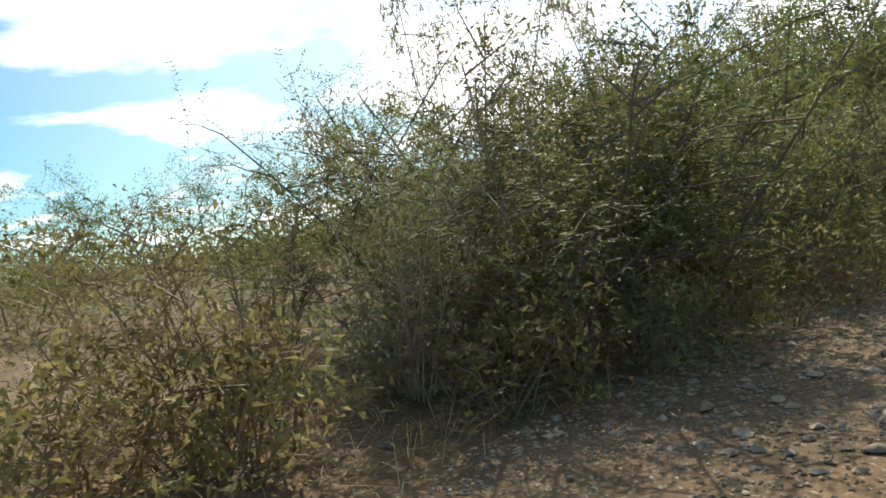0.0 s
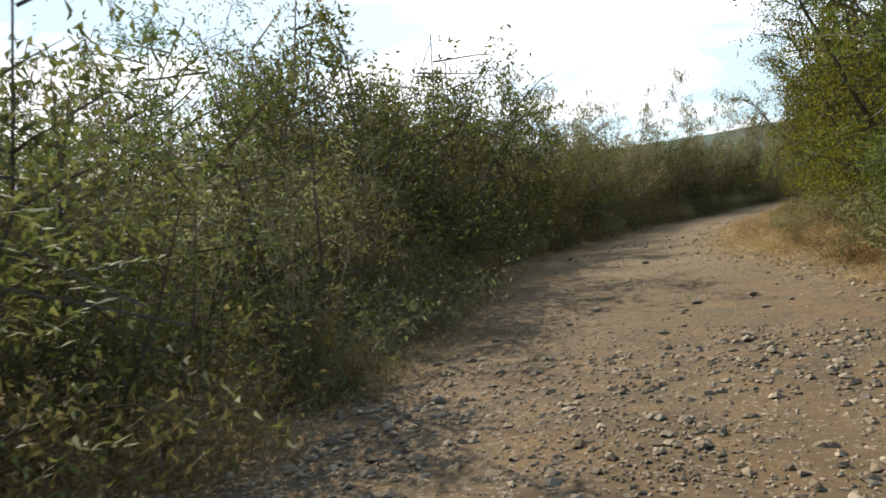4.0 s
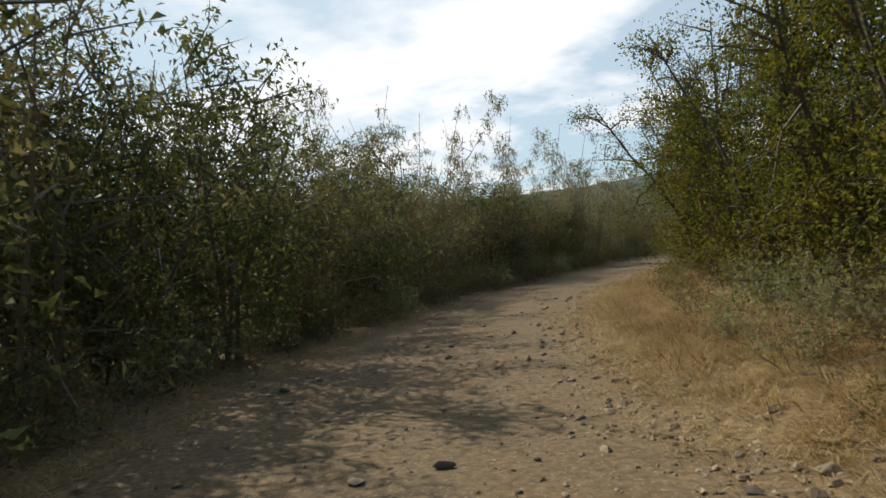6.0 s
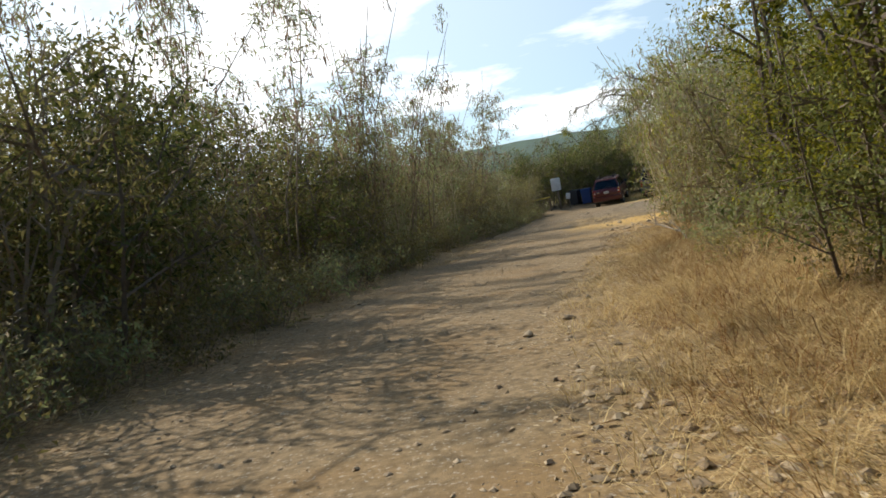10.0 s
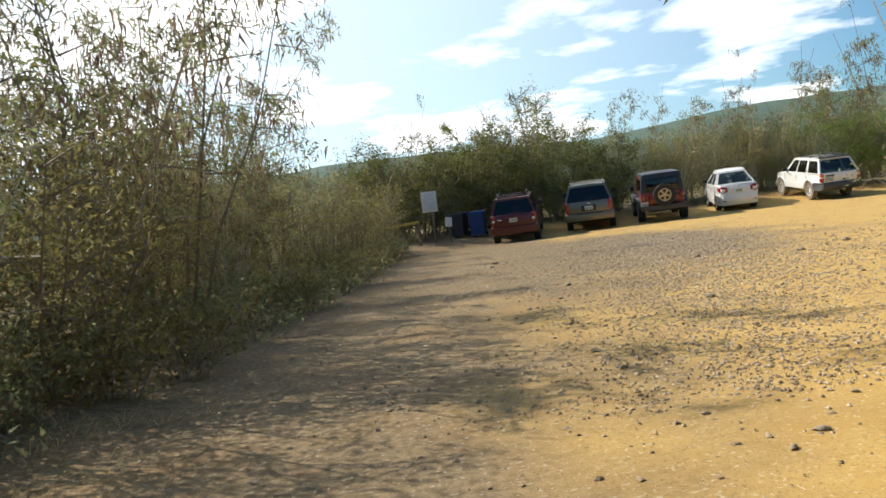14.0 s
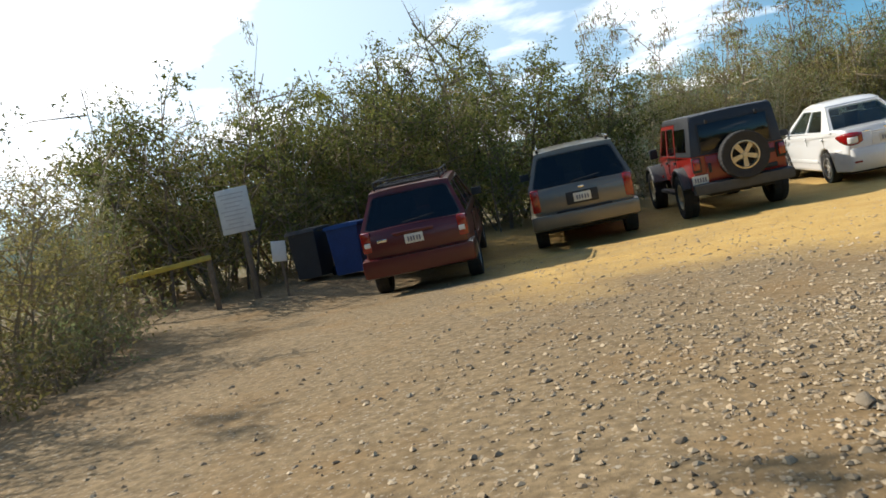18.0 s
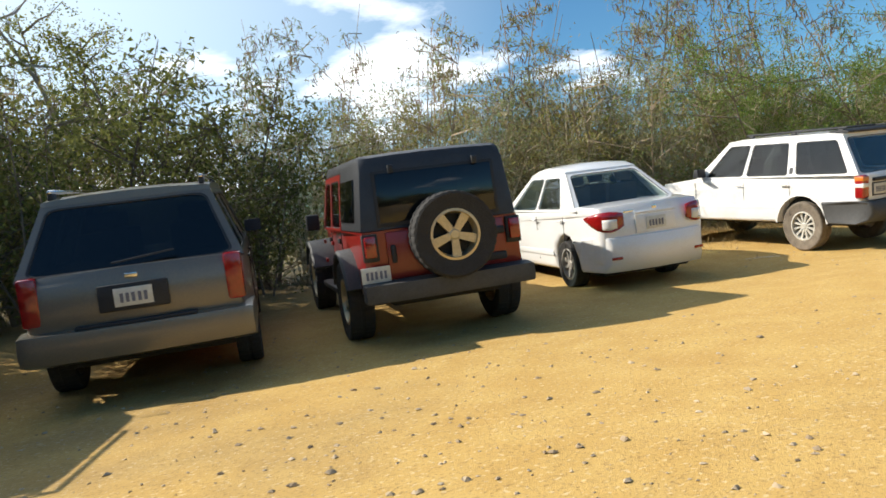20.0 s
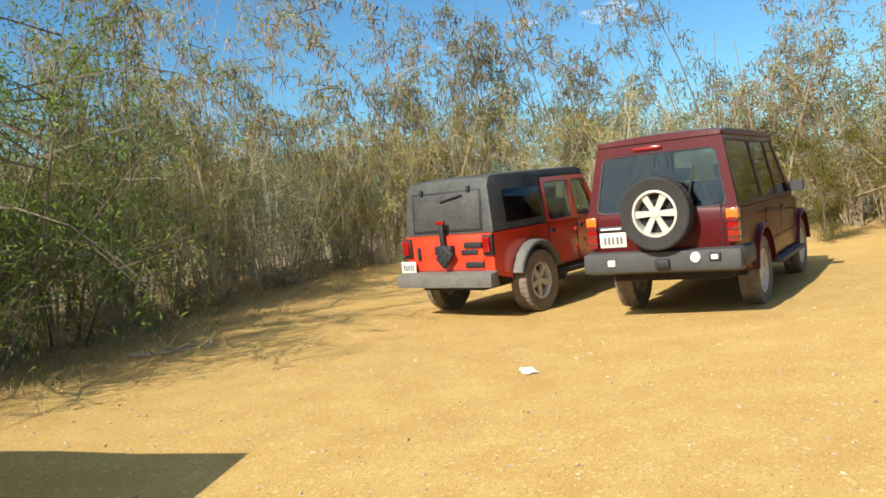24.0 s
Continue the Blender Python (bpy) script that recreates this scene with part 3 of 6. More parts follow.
for i, (x, y, s, k) in enumerate([(-2.2, 38, 1.15, "pod"), (1.0, 39.5, 1.6, "dark"), (3.6, 45, 1.9, "big"), (5.6, 46, 1.8, "dark"), (6.4, 40.5, 1.1, "pod"), (9.2, 38.5, 1.15, "pod"), (11.4, 37.6, 1.3, "pod"),
                                  (14.0, 37.0, 1.25, "pod"), (15.6, 36.0, 1.3, "pod"), (18.6, 36.0, 1.35, "pod"), (20.6, 35.4, 1.4, "pod"), (22.4, 35.2, 1.35, "pod"), (24.2, 35.0, 1.45, "pod"), (26.0, 34.6, 1.3, "pod"), (27.8, 34.0, 1.4, "pod"),
                                  (29.6, 33.2, 1.3, "pod"), (31.2, 31.0, 1.6, "pod"), (32.0, 28.4, 1.7, "pod"), (32.4, 25.8, 1.3, "pod"), (32.2, 23.0, 1.25, "pod"), (16.9, 33.0, 1.4, "fine"), (18.9, 32.8, 1.4, "fine"), (20.8, 33.0, 1.0, "fine"), (-2.6, -36.2, 1.85, "dark"), (-4.6, 14.0, 1.15, "pod"), (-3.9, 7.4, 1.25, "pod"), (-3.7, 9.6, 1.3, "pod"), (-4.4, 3.4, 1.3, "pod"), (-4.6, -1.5, 1.35, "pod"), (-5.2, 10.6, 1.2, "pod"), (-5.7, 12.6, 1.25, "pod"), (-5.0, 17.0, 1.05, "pod"), (-6.2, 8.0, 1.2, "pod"), (27.4, 21.9, 0.5, "big"), (27.8, 20.2, 0.55, "big"), (28.6, 24.0, 0.5, "big"), (29.6, 20.6, 1.5, "olive"), (30.6, 18.6, 1.6, "olive"), (30.0, 22.4, 1.3, "pod"), (29.4, 18.0, 1.3, "pod"), (3.0, 50, 2.0, "dark"), (-1.0, 44, 1.6, "dark"),
                                  (23.2, 34.0, 1.15, "pod"), (26.6, 33.2, 1.15, "pod"), (31.0, 29.4, 1.15, "pod"), (17.6, 35.4, 1.2, "pod"), (13.0, 36.6, 1.05, "pod"), (7.6, 38.0, 1.2, "pod"),
    (30.9, 29.8, 1.5, "pod"), (31.6, 26.8, 1.55, "pod")]):
    plant(k, x, y, s, rng=random.Random(300 + i))
for i, (x, y, s) in enumerate([(5.5, 38.6, 1.0), (-6.0, 21.0, 0.8), (2.4, 40.0, 0.95)]):
    plant("bare", x, y, s, rng=random.Random(820 + i))
# shrubs between and behind the parked cars
for i, (x, y, s) in enumerate([(-1.9, 31.9, 1.35), (-0.6, 33.0, 1.4), (0.9, 33.6, 1.2), (4.2, 33.4, 0.95), (3.2, 34.2, 1.2), (6.9, 34.4, 0.95), (7.4, 35.4, 1.2), (10.0, 34.9, 0.7), (12.9, 34.4, 0.7), (5.6, 35.0, 0.7)]):
    plant("dark" if x < 9 else "dry", x, y, s, rng=random.Random(600 + i))
# feathery thorn trees over the left brush at the first bend, by the track and at the lot's mouth
for i, (x, y, s) in enumerate([(6.1, -50.4, 1.0), (5.6, -49.3, 1.1), (5.2, -51.2, 0.95), (4.6, -50.0, 1.15)]):
    plant("lace", x, y, s, rng=random.Random(450 + i))
for i, (x, y, s) in enumerate([(2.6, -46.0, 1.0), (8.9, -36.6, 1.25), (9.8, -40.8, 1.2), (-4.0, -48.0, 1.2), (-3.5, -55.0, 0.9), (-2.0, -51.5, 0.9), (7.0, 2.6, 1.4), (6.8, -0.6, 1.3), (6.0, -3.6, 1.15)]):
    plant("fine", x, y, s, rng=random.Random(400 + i))


def leaning_tree(x, y, seed):
    """A thorn tree that leans out over the lot's mouth: forked trunk, long arching limbs, drooping sprays of leaflets."""
    rng = random.Random(seed)
    sv, sf, lv, lf = [], [], [], []
    trunk = [Vector(p) for p in ((0, 0, -0.15), (-0.12, 0.05, 0.8), (-0.42, 0.0, 1.7), (-0.95, -0.1, 2.45))]
    tube(sv, sf, trunk, 0.075, 0.05, 8)
    for k, (to, sag) in enumerate([((-3.6, -0.3, 3.05), 0.35), ((-4.1, 0.5, 3.65), 0.45), ((-3.3, -1.0, 3.75), 0.4), ((-2.2, 0.9, 3.9), 0.3), ((-1.6, -0.6, 4.2), 0.2), ((-2.9, 0.1, 4.25), 0.4)]):
        a, to = trunk[3] if k % 2 else trunk[2].lerp(trunk[3], 0.6), Vector(to)
        br = []
        for i in range(9):
            f = i / 8
            br.append(a.lerp(to, f) + Vector((rng.gauss(0, 0.04), rng.gauss(0, 0.06), sag * math.sin(math.pi * f) * 1.5 + rng.gauss(0, 0.03))))
        tube(sv, sf, br, 0.036, 0.007, 6)
        for t in range(26):
            g = rng.uniform(0.22, 1.0); i = min(7, int(g * 8)); q = br[i].lerp(br[i + 1], g * 8 - i)
            way = (br[i + 1] - br[i]).normalized() * 0.6 + Vector((0, rng.choice((-1, 1)) * rng.uniform(0.2, 1.0), rng.uniform(-0.35, 0.45)))
            sub = limb(rng, q, way, rng.uniform(0.35, 0.95), 0.18, 0.16, 5)
            tube(sv, sf, (sub[0], sub[2], sub[5]), 0.009, 0.003, 4)
            for j in range(7):
                u = rng.uniform(0.1, 1.0); m = min(4, int(u * 5)); c = sub[m].lerp(sub[m + 1], u * 5 - m)
                tw = limb(rng, c, rnd_dir(rng) + Vector((-0.3, 0, -0.25)), rng.uniform(0.14, 0.34), 0.15, 0.12, 3)
                spike(sv, sf, tw[0], tw[3], 0.003)
                for n in range(18):
                    v = 0.1 + 0.9 * (n // 2) / 9; m = min(2, int(v * 3)); c = tw[m].lerp(tw[m + 1], v * 3 - m)
                    ax = (tw[m + 1] - tw[m]).normalized(); sd = ax.cross((0, 0, 1)).normalized() * (1 if n % 2 else -1)
                    leaf(lv, lf, c, sd + ax * 0.7 + rnd_dir(rng) * 0.3, rnd_dir(rng) * 0.5 + Vector((0, 0, 1)), rng.uniform(0.030, 0.060), rng.uniform(0.009, 0.014))
    e = thing("thorn_tree", pose(x, y, height(x, y)), "crooked thorn tree arching over the mouth of the lot", "tree", "thorn trees")
    mesh_part("trunk", sv, sf, M_BARK, e)
    mesh_part("crown", lv, lf, M_LEAF_LACE, e, "sparse lacy grey-green leaves")
    return e


leaning_tree(4.9, 4.0, 77)

# low scrub that closes the foot of the brush
hedge([(8.6, -55.6), (6.7, -51.0), (6.2, -48.6), (5.0, -44.8), (3.2, -41.4), (-0.7, -34.8), (-2.7, -27.0), (-3.6, -20.0), (-4.0, -10.0), (-3.7, 0.0), (-3.1, 8.0), (-2.8, 16.0), (-2.6, 23.0), (-2.4, 28.0)], ["under"], 0.95, 2, 0.8, 1.0, 31)
hedge([(2.0, -8.5), (2.1, -12.0), (2.4, -18.0), (3.4, -25.0), (5.0, -32.0), (7.4, -38.0)], ["under"], 1.9, 1, 0.5, 0.6, 34)
hedge([(4.4, 5.6), (3.3, -1.0), (2.7, -7.0), (2.9, -12.0), (3.4, -18.0), (4.4, -25.0), (6.0, -32.0), (8.6, -39.0), (10.2, -43.0)], ["under"], 1.0, 2, 0.9, 0.95, 32)
hedge([(-2.4, 30.8), (2.0, 34.0), (6.0, 35.0), (10.0, 35.0), (14.0, 34.0), (18.0, 33.0), (24.0, 32.4), (28.0, 31.0), (29.8, 27.0), (29.8, 22.0)], ["under"], 1.1, 1, 0.8, 0.7, 33)


# ---------- the scrub that goes on behind the hedges ----------
def scrub_field():
    rng = random.Random(44)
    vs, fs = [], []
    n = 0
    while n < 3000:
        x, y = rng.uniform(-34, 46), rng.uniform(-72, 62)
        d = off_track(x, y)
        if d < (9.0 if y < -40 else 5.0) or (x > 2 and 24 < y < 35.5): continue
        n += 1
        h, r = rng.uniform(1.2, 2.6), rng.uniform(0.9, 1.7)
        z = height(x, y) if -31 < x < 41 and -67 < y < 50 else 0.2
        for _ in range(46):
            u = rnd_dir(rng); k = rng.random() ** 0.4
            p = Vector((x + u.x * r * k, y + u.y * r * k, z + h * 0.5 + u.z * h * 0.5 * k))
            leaf(vs, fs, p, rnd_dir(rng), rnd_dir(rng), rng.uniform(0.16, 0.3), rng.uniform(0.08, 0.15))
    return tagged(mesh_part("scrub", vs, fs, M_LEAF_OLIVE), "dense olive scrub behind the roadside brush", "scrub", kind="stuff")


scrub_field()

# ---------- vehicles ----------
def paint(name, c, coat=1.0, rough=0.35, spec=0.5, dust=0.35, dust_col=(0.42, 0.30, 0.18), metal=0.0, specks=False):
    """Car paint under a clear coat, with road dust in streaks and towards nothing in particular."""
    m = mat(name, c, rough, metal, spec, coat=coat)
    n, l = m.node_tree.nodes, m.node_tree.links
    b = n["Principled BSDF"]
    co = n.new("ShaderNodeTexCoord")
    a = n.new("ShaderNodeTexNoise"); a.inputs["Scale"].default_value = 2.2; a.inputs["Detail"].default_value = 8; a.inputs["Roughness"].default_value = 0.65
    s = n.new("ShaderNodeTexNoise"); s.inputs["Scale"].default_value = 60; s.inputs["Detail"].default_value = 4
    l.new(co.outputs["Object"], a.inputs["Vector"]); l.new(co.outputs["Object"], s.inputs["Vector"])
    q = n.new("ShaderNodeMath"); q.operation = "MULTIPLY"; l.new(a.outputs["Fac"], q.inputs[0]); l.new(s.outputs["Fac"], q.inputs[1])
    r = n.new("ShaderNodeMapRange"); r.inputs["From Min"].default_value, r.inputs["From Max"].default_value = 0.20, 0.42
    r.inputs["To Max"].default_value = dust
    l.new(q.outputs[0], r.inputs["Value"])
    x = n.new("ShaderNodeMix"); x.data_type = "RGBA"
    x.inputs["A"].default_value, x.inputs["B"].default_value = (*c, 1), (*dust_col, 1)
    l.new(r.outputs["Result"], x.inputs["Factor"]); l.new(x.outputs["Result"], b.inputs["Base Color"])
    if specks:   # dried mud drops, and the runs that they left
        for scale, lo, hi, stretch in ((55, 0.67, 0.71, 1.0), (120, 0.665, 0.70, 1.0), (22, 0.645, 0.73, 0.22)):
            mp = n.new("ShaderNodeMapping"); mp.inputs["Scale"].default_value = (stretch, 1, stretch)
            v = n.new("ShaderNodeTexNoise"); v.inputs["Scale"].default_value = scale; v.inputs["Detail"].default_value = 2
            w = n.new("ShaderNodeMapRange"); w.inputs["From Min"].default_value, w.inputs["From Max"].default_value = lo, hi; w.inputs["To Max"].default_value = 0.75
            y = n.new("ShaderNodeMix"); y.data_type = "RGBA"; y.inputs["B"].default_value = (0.62, 0.30, 0.20, 1)
            l.new(co.outputs["Object"], mp.inputs["Vector"]); l.new(mp.outputs[0], v.inputs["Vector"]); l.new(v.outputs["Fac"], w.inputs["Value"])
            l.new(w.outputs["Result"], y.inputs["Factor"]); l.new(x.outputs["Result"], y.inputs["A"]); l.new(y.outputs["Result"], b.inputs["Base Color"]); x = y
    k = n.new("ShaderNodeMath"); k.operation = "SUBTRACT"; k.inputs[0].default_value = coat
    l.new(r.outputs["Result"], k.inputs[1]); l.new(k.outputs[0], b.inputs["Coat Weight"])
    return m


def glass_mat(name, tint, clear):
    m = bpy.data.materials.new(name)
    m.use_nodes = True
    n, l = m.node_tree.nodes, m.node_tree.links
    n.clear()
    o = n.new("ShaderNodeOutputMaterial"); t = n.new("ShaderNodeBsdfTransparent"); g = n.new("ShaderNodeBsdfGlossy")
    t.inputs["Color"].default_value = (*[clear * v for v in tint], 1)
    g.inputs["Roughness"].default_value = 0.03
    f = n.new("ShaderNodeLayerWeight"); f.inputs["Blend"].default_value = 0.5
    p = n.new("ShaderNodeMath"); p.operation = "POWER"; p.inputs[1].default_value = 4.0
    r = n.new("ShaderNodeMapRange"); r.inputs["To Min"].default_value, r.inputs["To Max"].default_value = 0.055, 0.8
    l.new(f.outputs["Facing"], p.inputs[0]); l.new(p.outputs[0], r.inputs["Value"])
    x = n.new("ShaderNodeMixShader")
    l.new(r.outputs["Result"], x.inputs[0]); l.new(t.outputs[0], x.inputs[1]); l.new(g.outputs[0], x.inputs[2]); l.new(x.outputs[0], o.inputs["Surface"])
    return m


M_GLASS = glass_mat("tinted_glass", (0.93, 1.0, 0.99), 0.82)
M_GLASS_DARK = glass_mat("dark_glass", (0.92, 0.98, 0.98), 0.34)
M_TYRE = mat("rubber", (0.035, 0.033, 0.03), 0.85, noise_scale=9, dark=0.6, bump=0.5, bump_scale=60)
M_TYRE_DUST = mat("dusty_rubber", (0.22, 0.18, 0.135), 0.9, noise_scale=9, dark=0.5, bump=0.5, bump_scale=60)
M_ALLOY = mat("alloy", (0.50, 0.47, 0.42), 0.42, 0.45, noise_scale=8, dark=0.6)
M_ALLOY_PALE = mat("pale_alloy", (0.66, 0.63, 0.55), 0.45, 0.3, noise_scale=9, dark=0.7)
M_PLASTIC = mat("black_plastic", (0.022, 0.023, 0.025), 0.6, noise_scale=7, dark=0.6, bump=0.15, bump_scale=300)
M_TRIM_DUST = mat("dusty_trim", (0.17, 0.165, 0.145), 0.75, noise_scale=4, dark=0.6, bump=0.15, bump_scale=200)
M_TRIM = mat("grey_trim", (0.065, 0.066, 0.065), 0.6, noise_scale=5, dark=0.7, bump=0.15, bump_scale=200)
M_SEAT = mat("seat_cloth", (0.16, 0.15, 0.135), 0.9, noise_scale=12, dark=0.7)
M_CHROME = mat("chrome", (0.7, 0.7, 0.7), 0.15, 1.0)
M_RED_LENS = mat("red_lens", (0.33, 0.010, 0.009), 0.12, coat=1.0, noise_scale=30, dark=0.6)
M_AMBER = mat("amber_lens", (0.62, 0.17, 0.02), 0.12, coat=1.0)
M_CLEAR = mat("clear_lens", (0.75, 0.74, 0.70), 0.12, coat=1.0)
M_PLATE = mat("plate_white", (0.70, 0.68, 0.58), 0.5, noise_scale=20, dark=0.8)
M_INK = mat("plate_ink", (0.16, 0.16, 0.19), 0.6)
M_UNDER = mat("underbody", (0.02, 0.019, 0.018), 0.9)


def finish(me, angle=38):
    me.polygons.foreach_set("use_smooth", [True] * len(me.polygons))
    me.set_sharp_from_angle(angle=radians(angle))


def solid(name, prof, hw, material, parent, label="", crown=0.0, bow=0.0, bevel=0.03, slices=(-1, -0.88, -0.5, 0, 0.5, 0.88, 1), seg=2, sharp=38):
    """A body from its side outline (y, z) and its half width hw(y, z), with rounded sides."""
    bm = bmesh.new()
    n = len(prof)
    mid = sum(p[1] for p in prof) / n
    ymid = (min(p[0] for p in prof) + max(p[0] for p in prof)) / 2
    rows = []
    for s in slices:
        row = []
        for y, z in prof:
            c = 1 - s * s
            row.append(bm.verts.new((s * hw(y, z), y + bow * c * (-1 if y < ymid else 1), z + (crown * c if z > mid else 0))))
        rows.append(row)
    for a, b in zip(rows, rows[1:]):
        for i in range(n):
            bm.faces.new((a[i], a[(i + 1) % n], b[(i + 1) % n], b[i]))
    caps = [bm.faces.new(rows[0][::-1]), bm.faces.new(rows[-1])]
    bmesh.ops.recalc_face_normals(bm, faces=bm.faces)
    if bevel:
        edges = list({e for f in caps for e in f.edges})
        bmesh.ops.bevel(bm, geom=edges, offset=bevel, segments=seg, profile=0.6, affect="EDGES", clamp_overlap=True)
    ob = part(name, bm, material, parent, label)
    finish(ob.data, sharp)
    return ob


def block(name, size, at, material, parent, label="", bevel=0.015, rot=(0, 0, 0), seg=2):
    bm = bmesh.new()
    bmesh.ops.create_cube(bm, size=1, matrix=Matrix.Diagonal((*size, 1)))
    if bevel:
        bmesh.ops.bevel(bm, geom=list(bm.edges), offset=min(bevel, min(size) * 0.45), segments=seg, profile=0.5, affect="EDGES", clamp_overlap=True)
    bmesh.ops.transform(bm, matrix=pose(*at, *rot), verts=bm.verts)
    ob = part(name, bm, material, parent, label)
    finish(ob.data)
    return ob


def lathe_mesh(bm, prof, seg=28, axis="x", at=(0, 0, 0)):
    """Turn (radius, along) pairs round an axis."""
    rings = []
    for k in range(seg):
        t = 2 * math.pi * k / seg
        ring = []
        for r, u in prof:
            v = (u, r * math.cos(t), r * math.sin(t)) if axis == "x" else (r * math.cos(t), u, r * math.sin(t)) if axis == "y" else (r * math.cos(t), r * math.sin(t), u)
            ring.append(bm.verts.new(Vector(v) + Vector(at)))
        rings.append(ring)
    for a, b in zip(rings, rings[1:] + rings[:1]):
        for i in range(len(prof) - 1):
            bm.faces.new((a[i], b[i], b[i + 1], a[i + 1]))
    bmesh.ops.recalc_face_normals(bm, faces=bm.faces)


def wheel(name, parent, at, r, w, rim_r, spokes, out, material=None, axis="x", rim_mat=None):
    """A tyre with tread blocks, and in it a rim with spokes; out: the way its face looks along its axis."""
    material, rim_mat = material or M_TYRE, rim_mat or M_ALLOY
    bm = bmesh.new()
    h = w / 2
    lathe_mesh(bm, [(rim_r, -h * 0.8), (r * 0.93, -h), (r * 0.985, -h * 0.92), (r, -h * 0.6), (r, -h * 0.16), (r * 0.975, -h * 0.12), (r * 0.975, h * 0.12), (r, h * 0.16), (r, h * 0.6), (r * 0.985, h * 0.92), (r * 0.93, h), (rim_r, h * 0.8)], 108, axis)
    for v in bm.verts:   # tread blocks: every third step round is cut down
        x, y, z = v.co
        u, a, b = (x, y, z) if axis == "x" else (y, x, z)
        k = round(math.atan2(b, a) / (2 * math.pi) * 108 + (0 if u > 0 else 1)) % 3
        if k == 0 and math.hypot(a, b) > r * 0.98:
            f = 0.982
            v.co = (x, y * f, z * f) if axis == "x" else (x * f, y, z * f)
    tyre = part(name, bm, material, parent)
    finish(tyre.data, 30)
    tyre.location = at
    bm = bmesh.new()
    o = out
    lathe_mesh(bm, [(rim_r * 1.01, -h * 0.8 * o), (rim_r * 1.03, h * 0.84 * o), (rim_r * 0.93, h * 0.86 * o), (rim_r * 0.88, h * 0.35 * o), (rim_r * 0.86, -h * 0.1 * o), (0.001, -h * 0.1 * o)], 32, axis)
    lathe_mesh(bm, [(0.001, h * 0.66 * o), (rim_r * 0.16, h * 0.66 * o), (rim_r * 0.24, h * 0.56 * o), (rim_r * 0.26, h * 0.1 * o)], 20, axis)
    for k in range(spokes):
        t = 2 * math.pi * (k + 0.5) / spokes
        wd = rim_r * (1.55 / spokes)
        rot = Matrix.Rotation(t, 4, "X") if axis == "x" else Matrix.Rotation(t, 4, "Y")
        for a, b, f in ((0.2, 0.95, 0),):
            vs = []
            for rr, ww, uu in ((a, 0.9, 0.58), (b, 1.25, 0.62)):
                for sx in (-1, 1):
                    for d in (0, -0.28):
                        p = (o * h * (uu + d), sx * wd * ww * 0.5, rim_r * rr) if axis == "x" else (sx * wd * ww * 0.5, o * h * (uu + d), rim_r * rr)
                        vs.append(bm.verts.new(rot @ Vector(p)))
            for q in ((0, 2, 6, 4), (1, 5, 7, 3), (0, 4, 5, 1), (2, 3, 7, 6)):
                bm.faces.new([vs[i] for i in q])
    bmesh.ops.recalc_face_normals(bm, faces=bm.faces)
    rim = part("rim", bm, rim_mat, tyre, "alloy rim with spokes")
    finish(rim.data, 30)
    bm = bmesh.new()
    lathe_mesh(bm, [(0.001, h * 0.02 * o), (rim_r * 0.84, h * 0.02 * o), (rim_r * 0.84, -h * 0.05 * o)], 24, axis)
    part("brake_disc", bm, M_UNDER, tyre)
    return tyre


def uv_round(l, r, b, t, rad, n=4):
    """A rounded rectangle in the unit square, as points; its corners take n points each."""
    pts = []
    for cx, cy, a0 in ((1 - r - rad, b + rad, -90), (1 - r - rad, 1 - t - rad, 0), (l + rad, 1 - t - rad, 90), (l + rad, b + rad, 180)):
        for k in range(n):
            a = radians(a0 + 90 * k / (n - 1))
            pts.append((cx + rad * math.cos(a), cy + rad * math.sin(a)))
    return pts


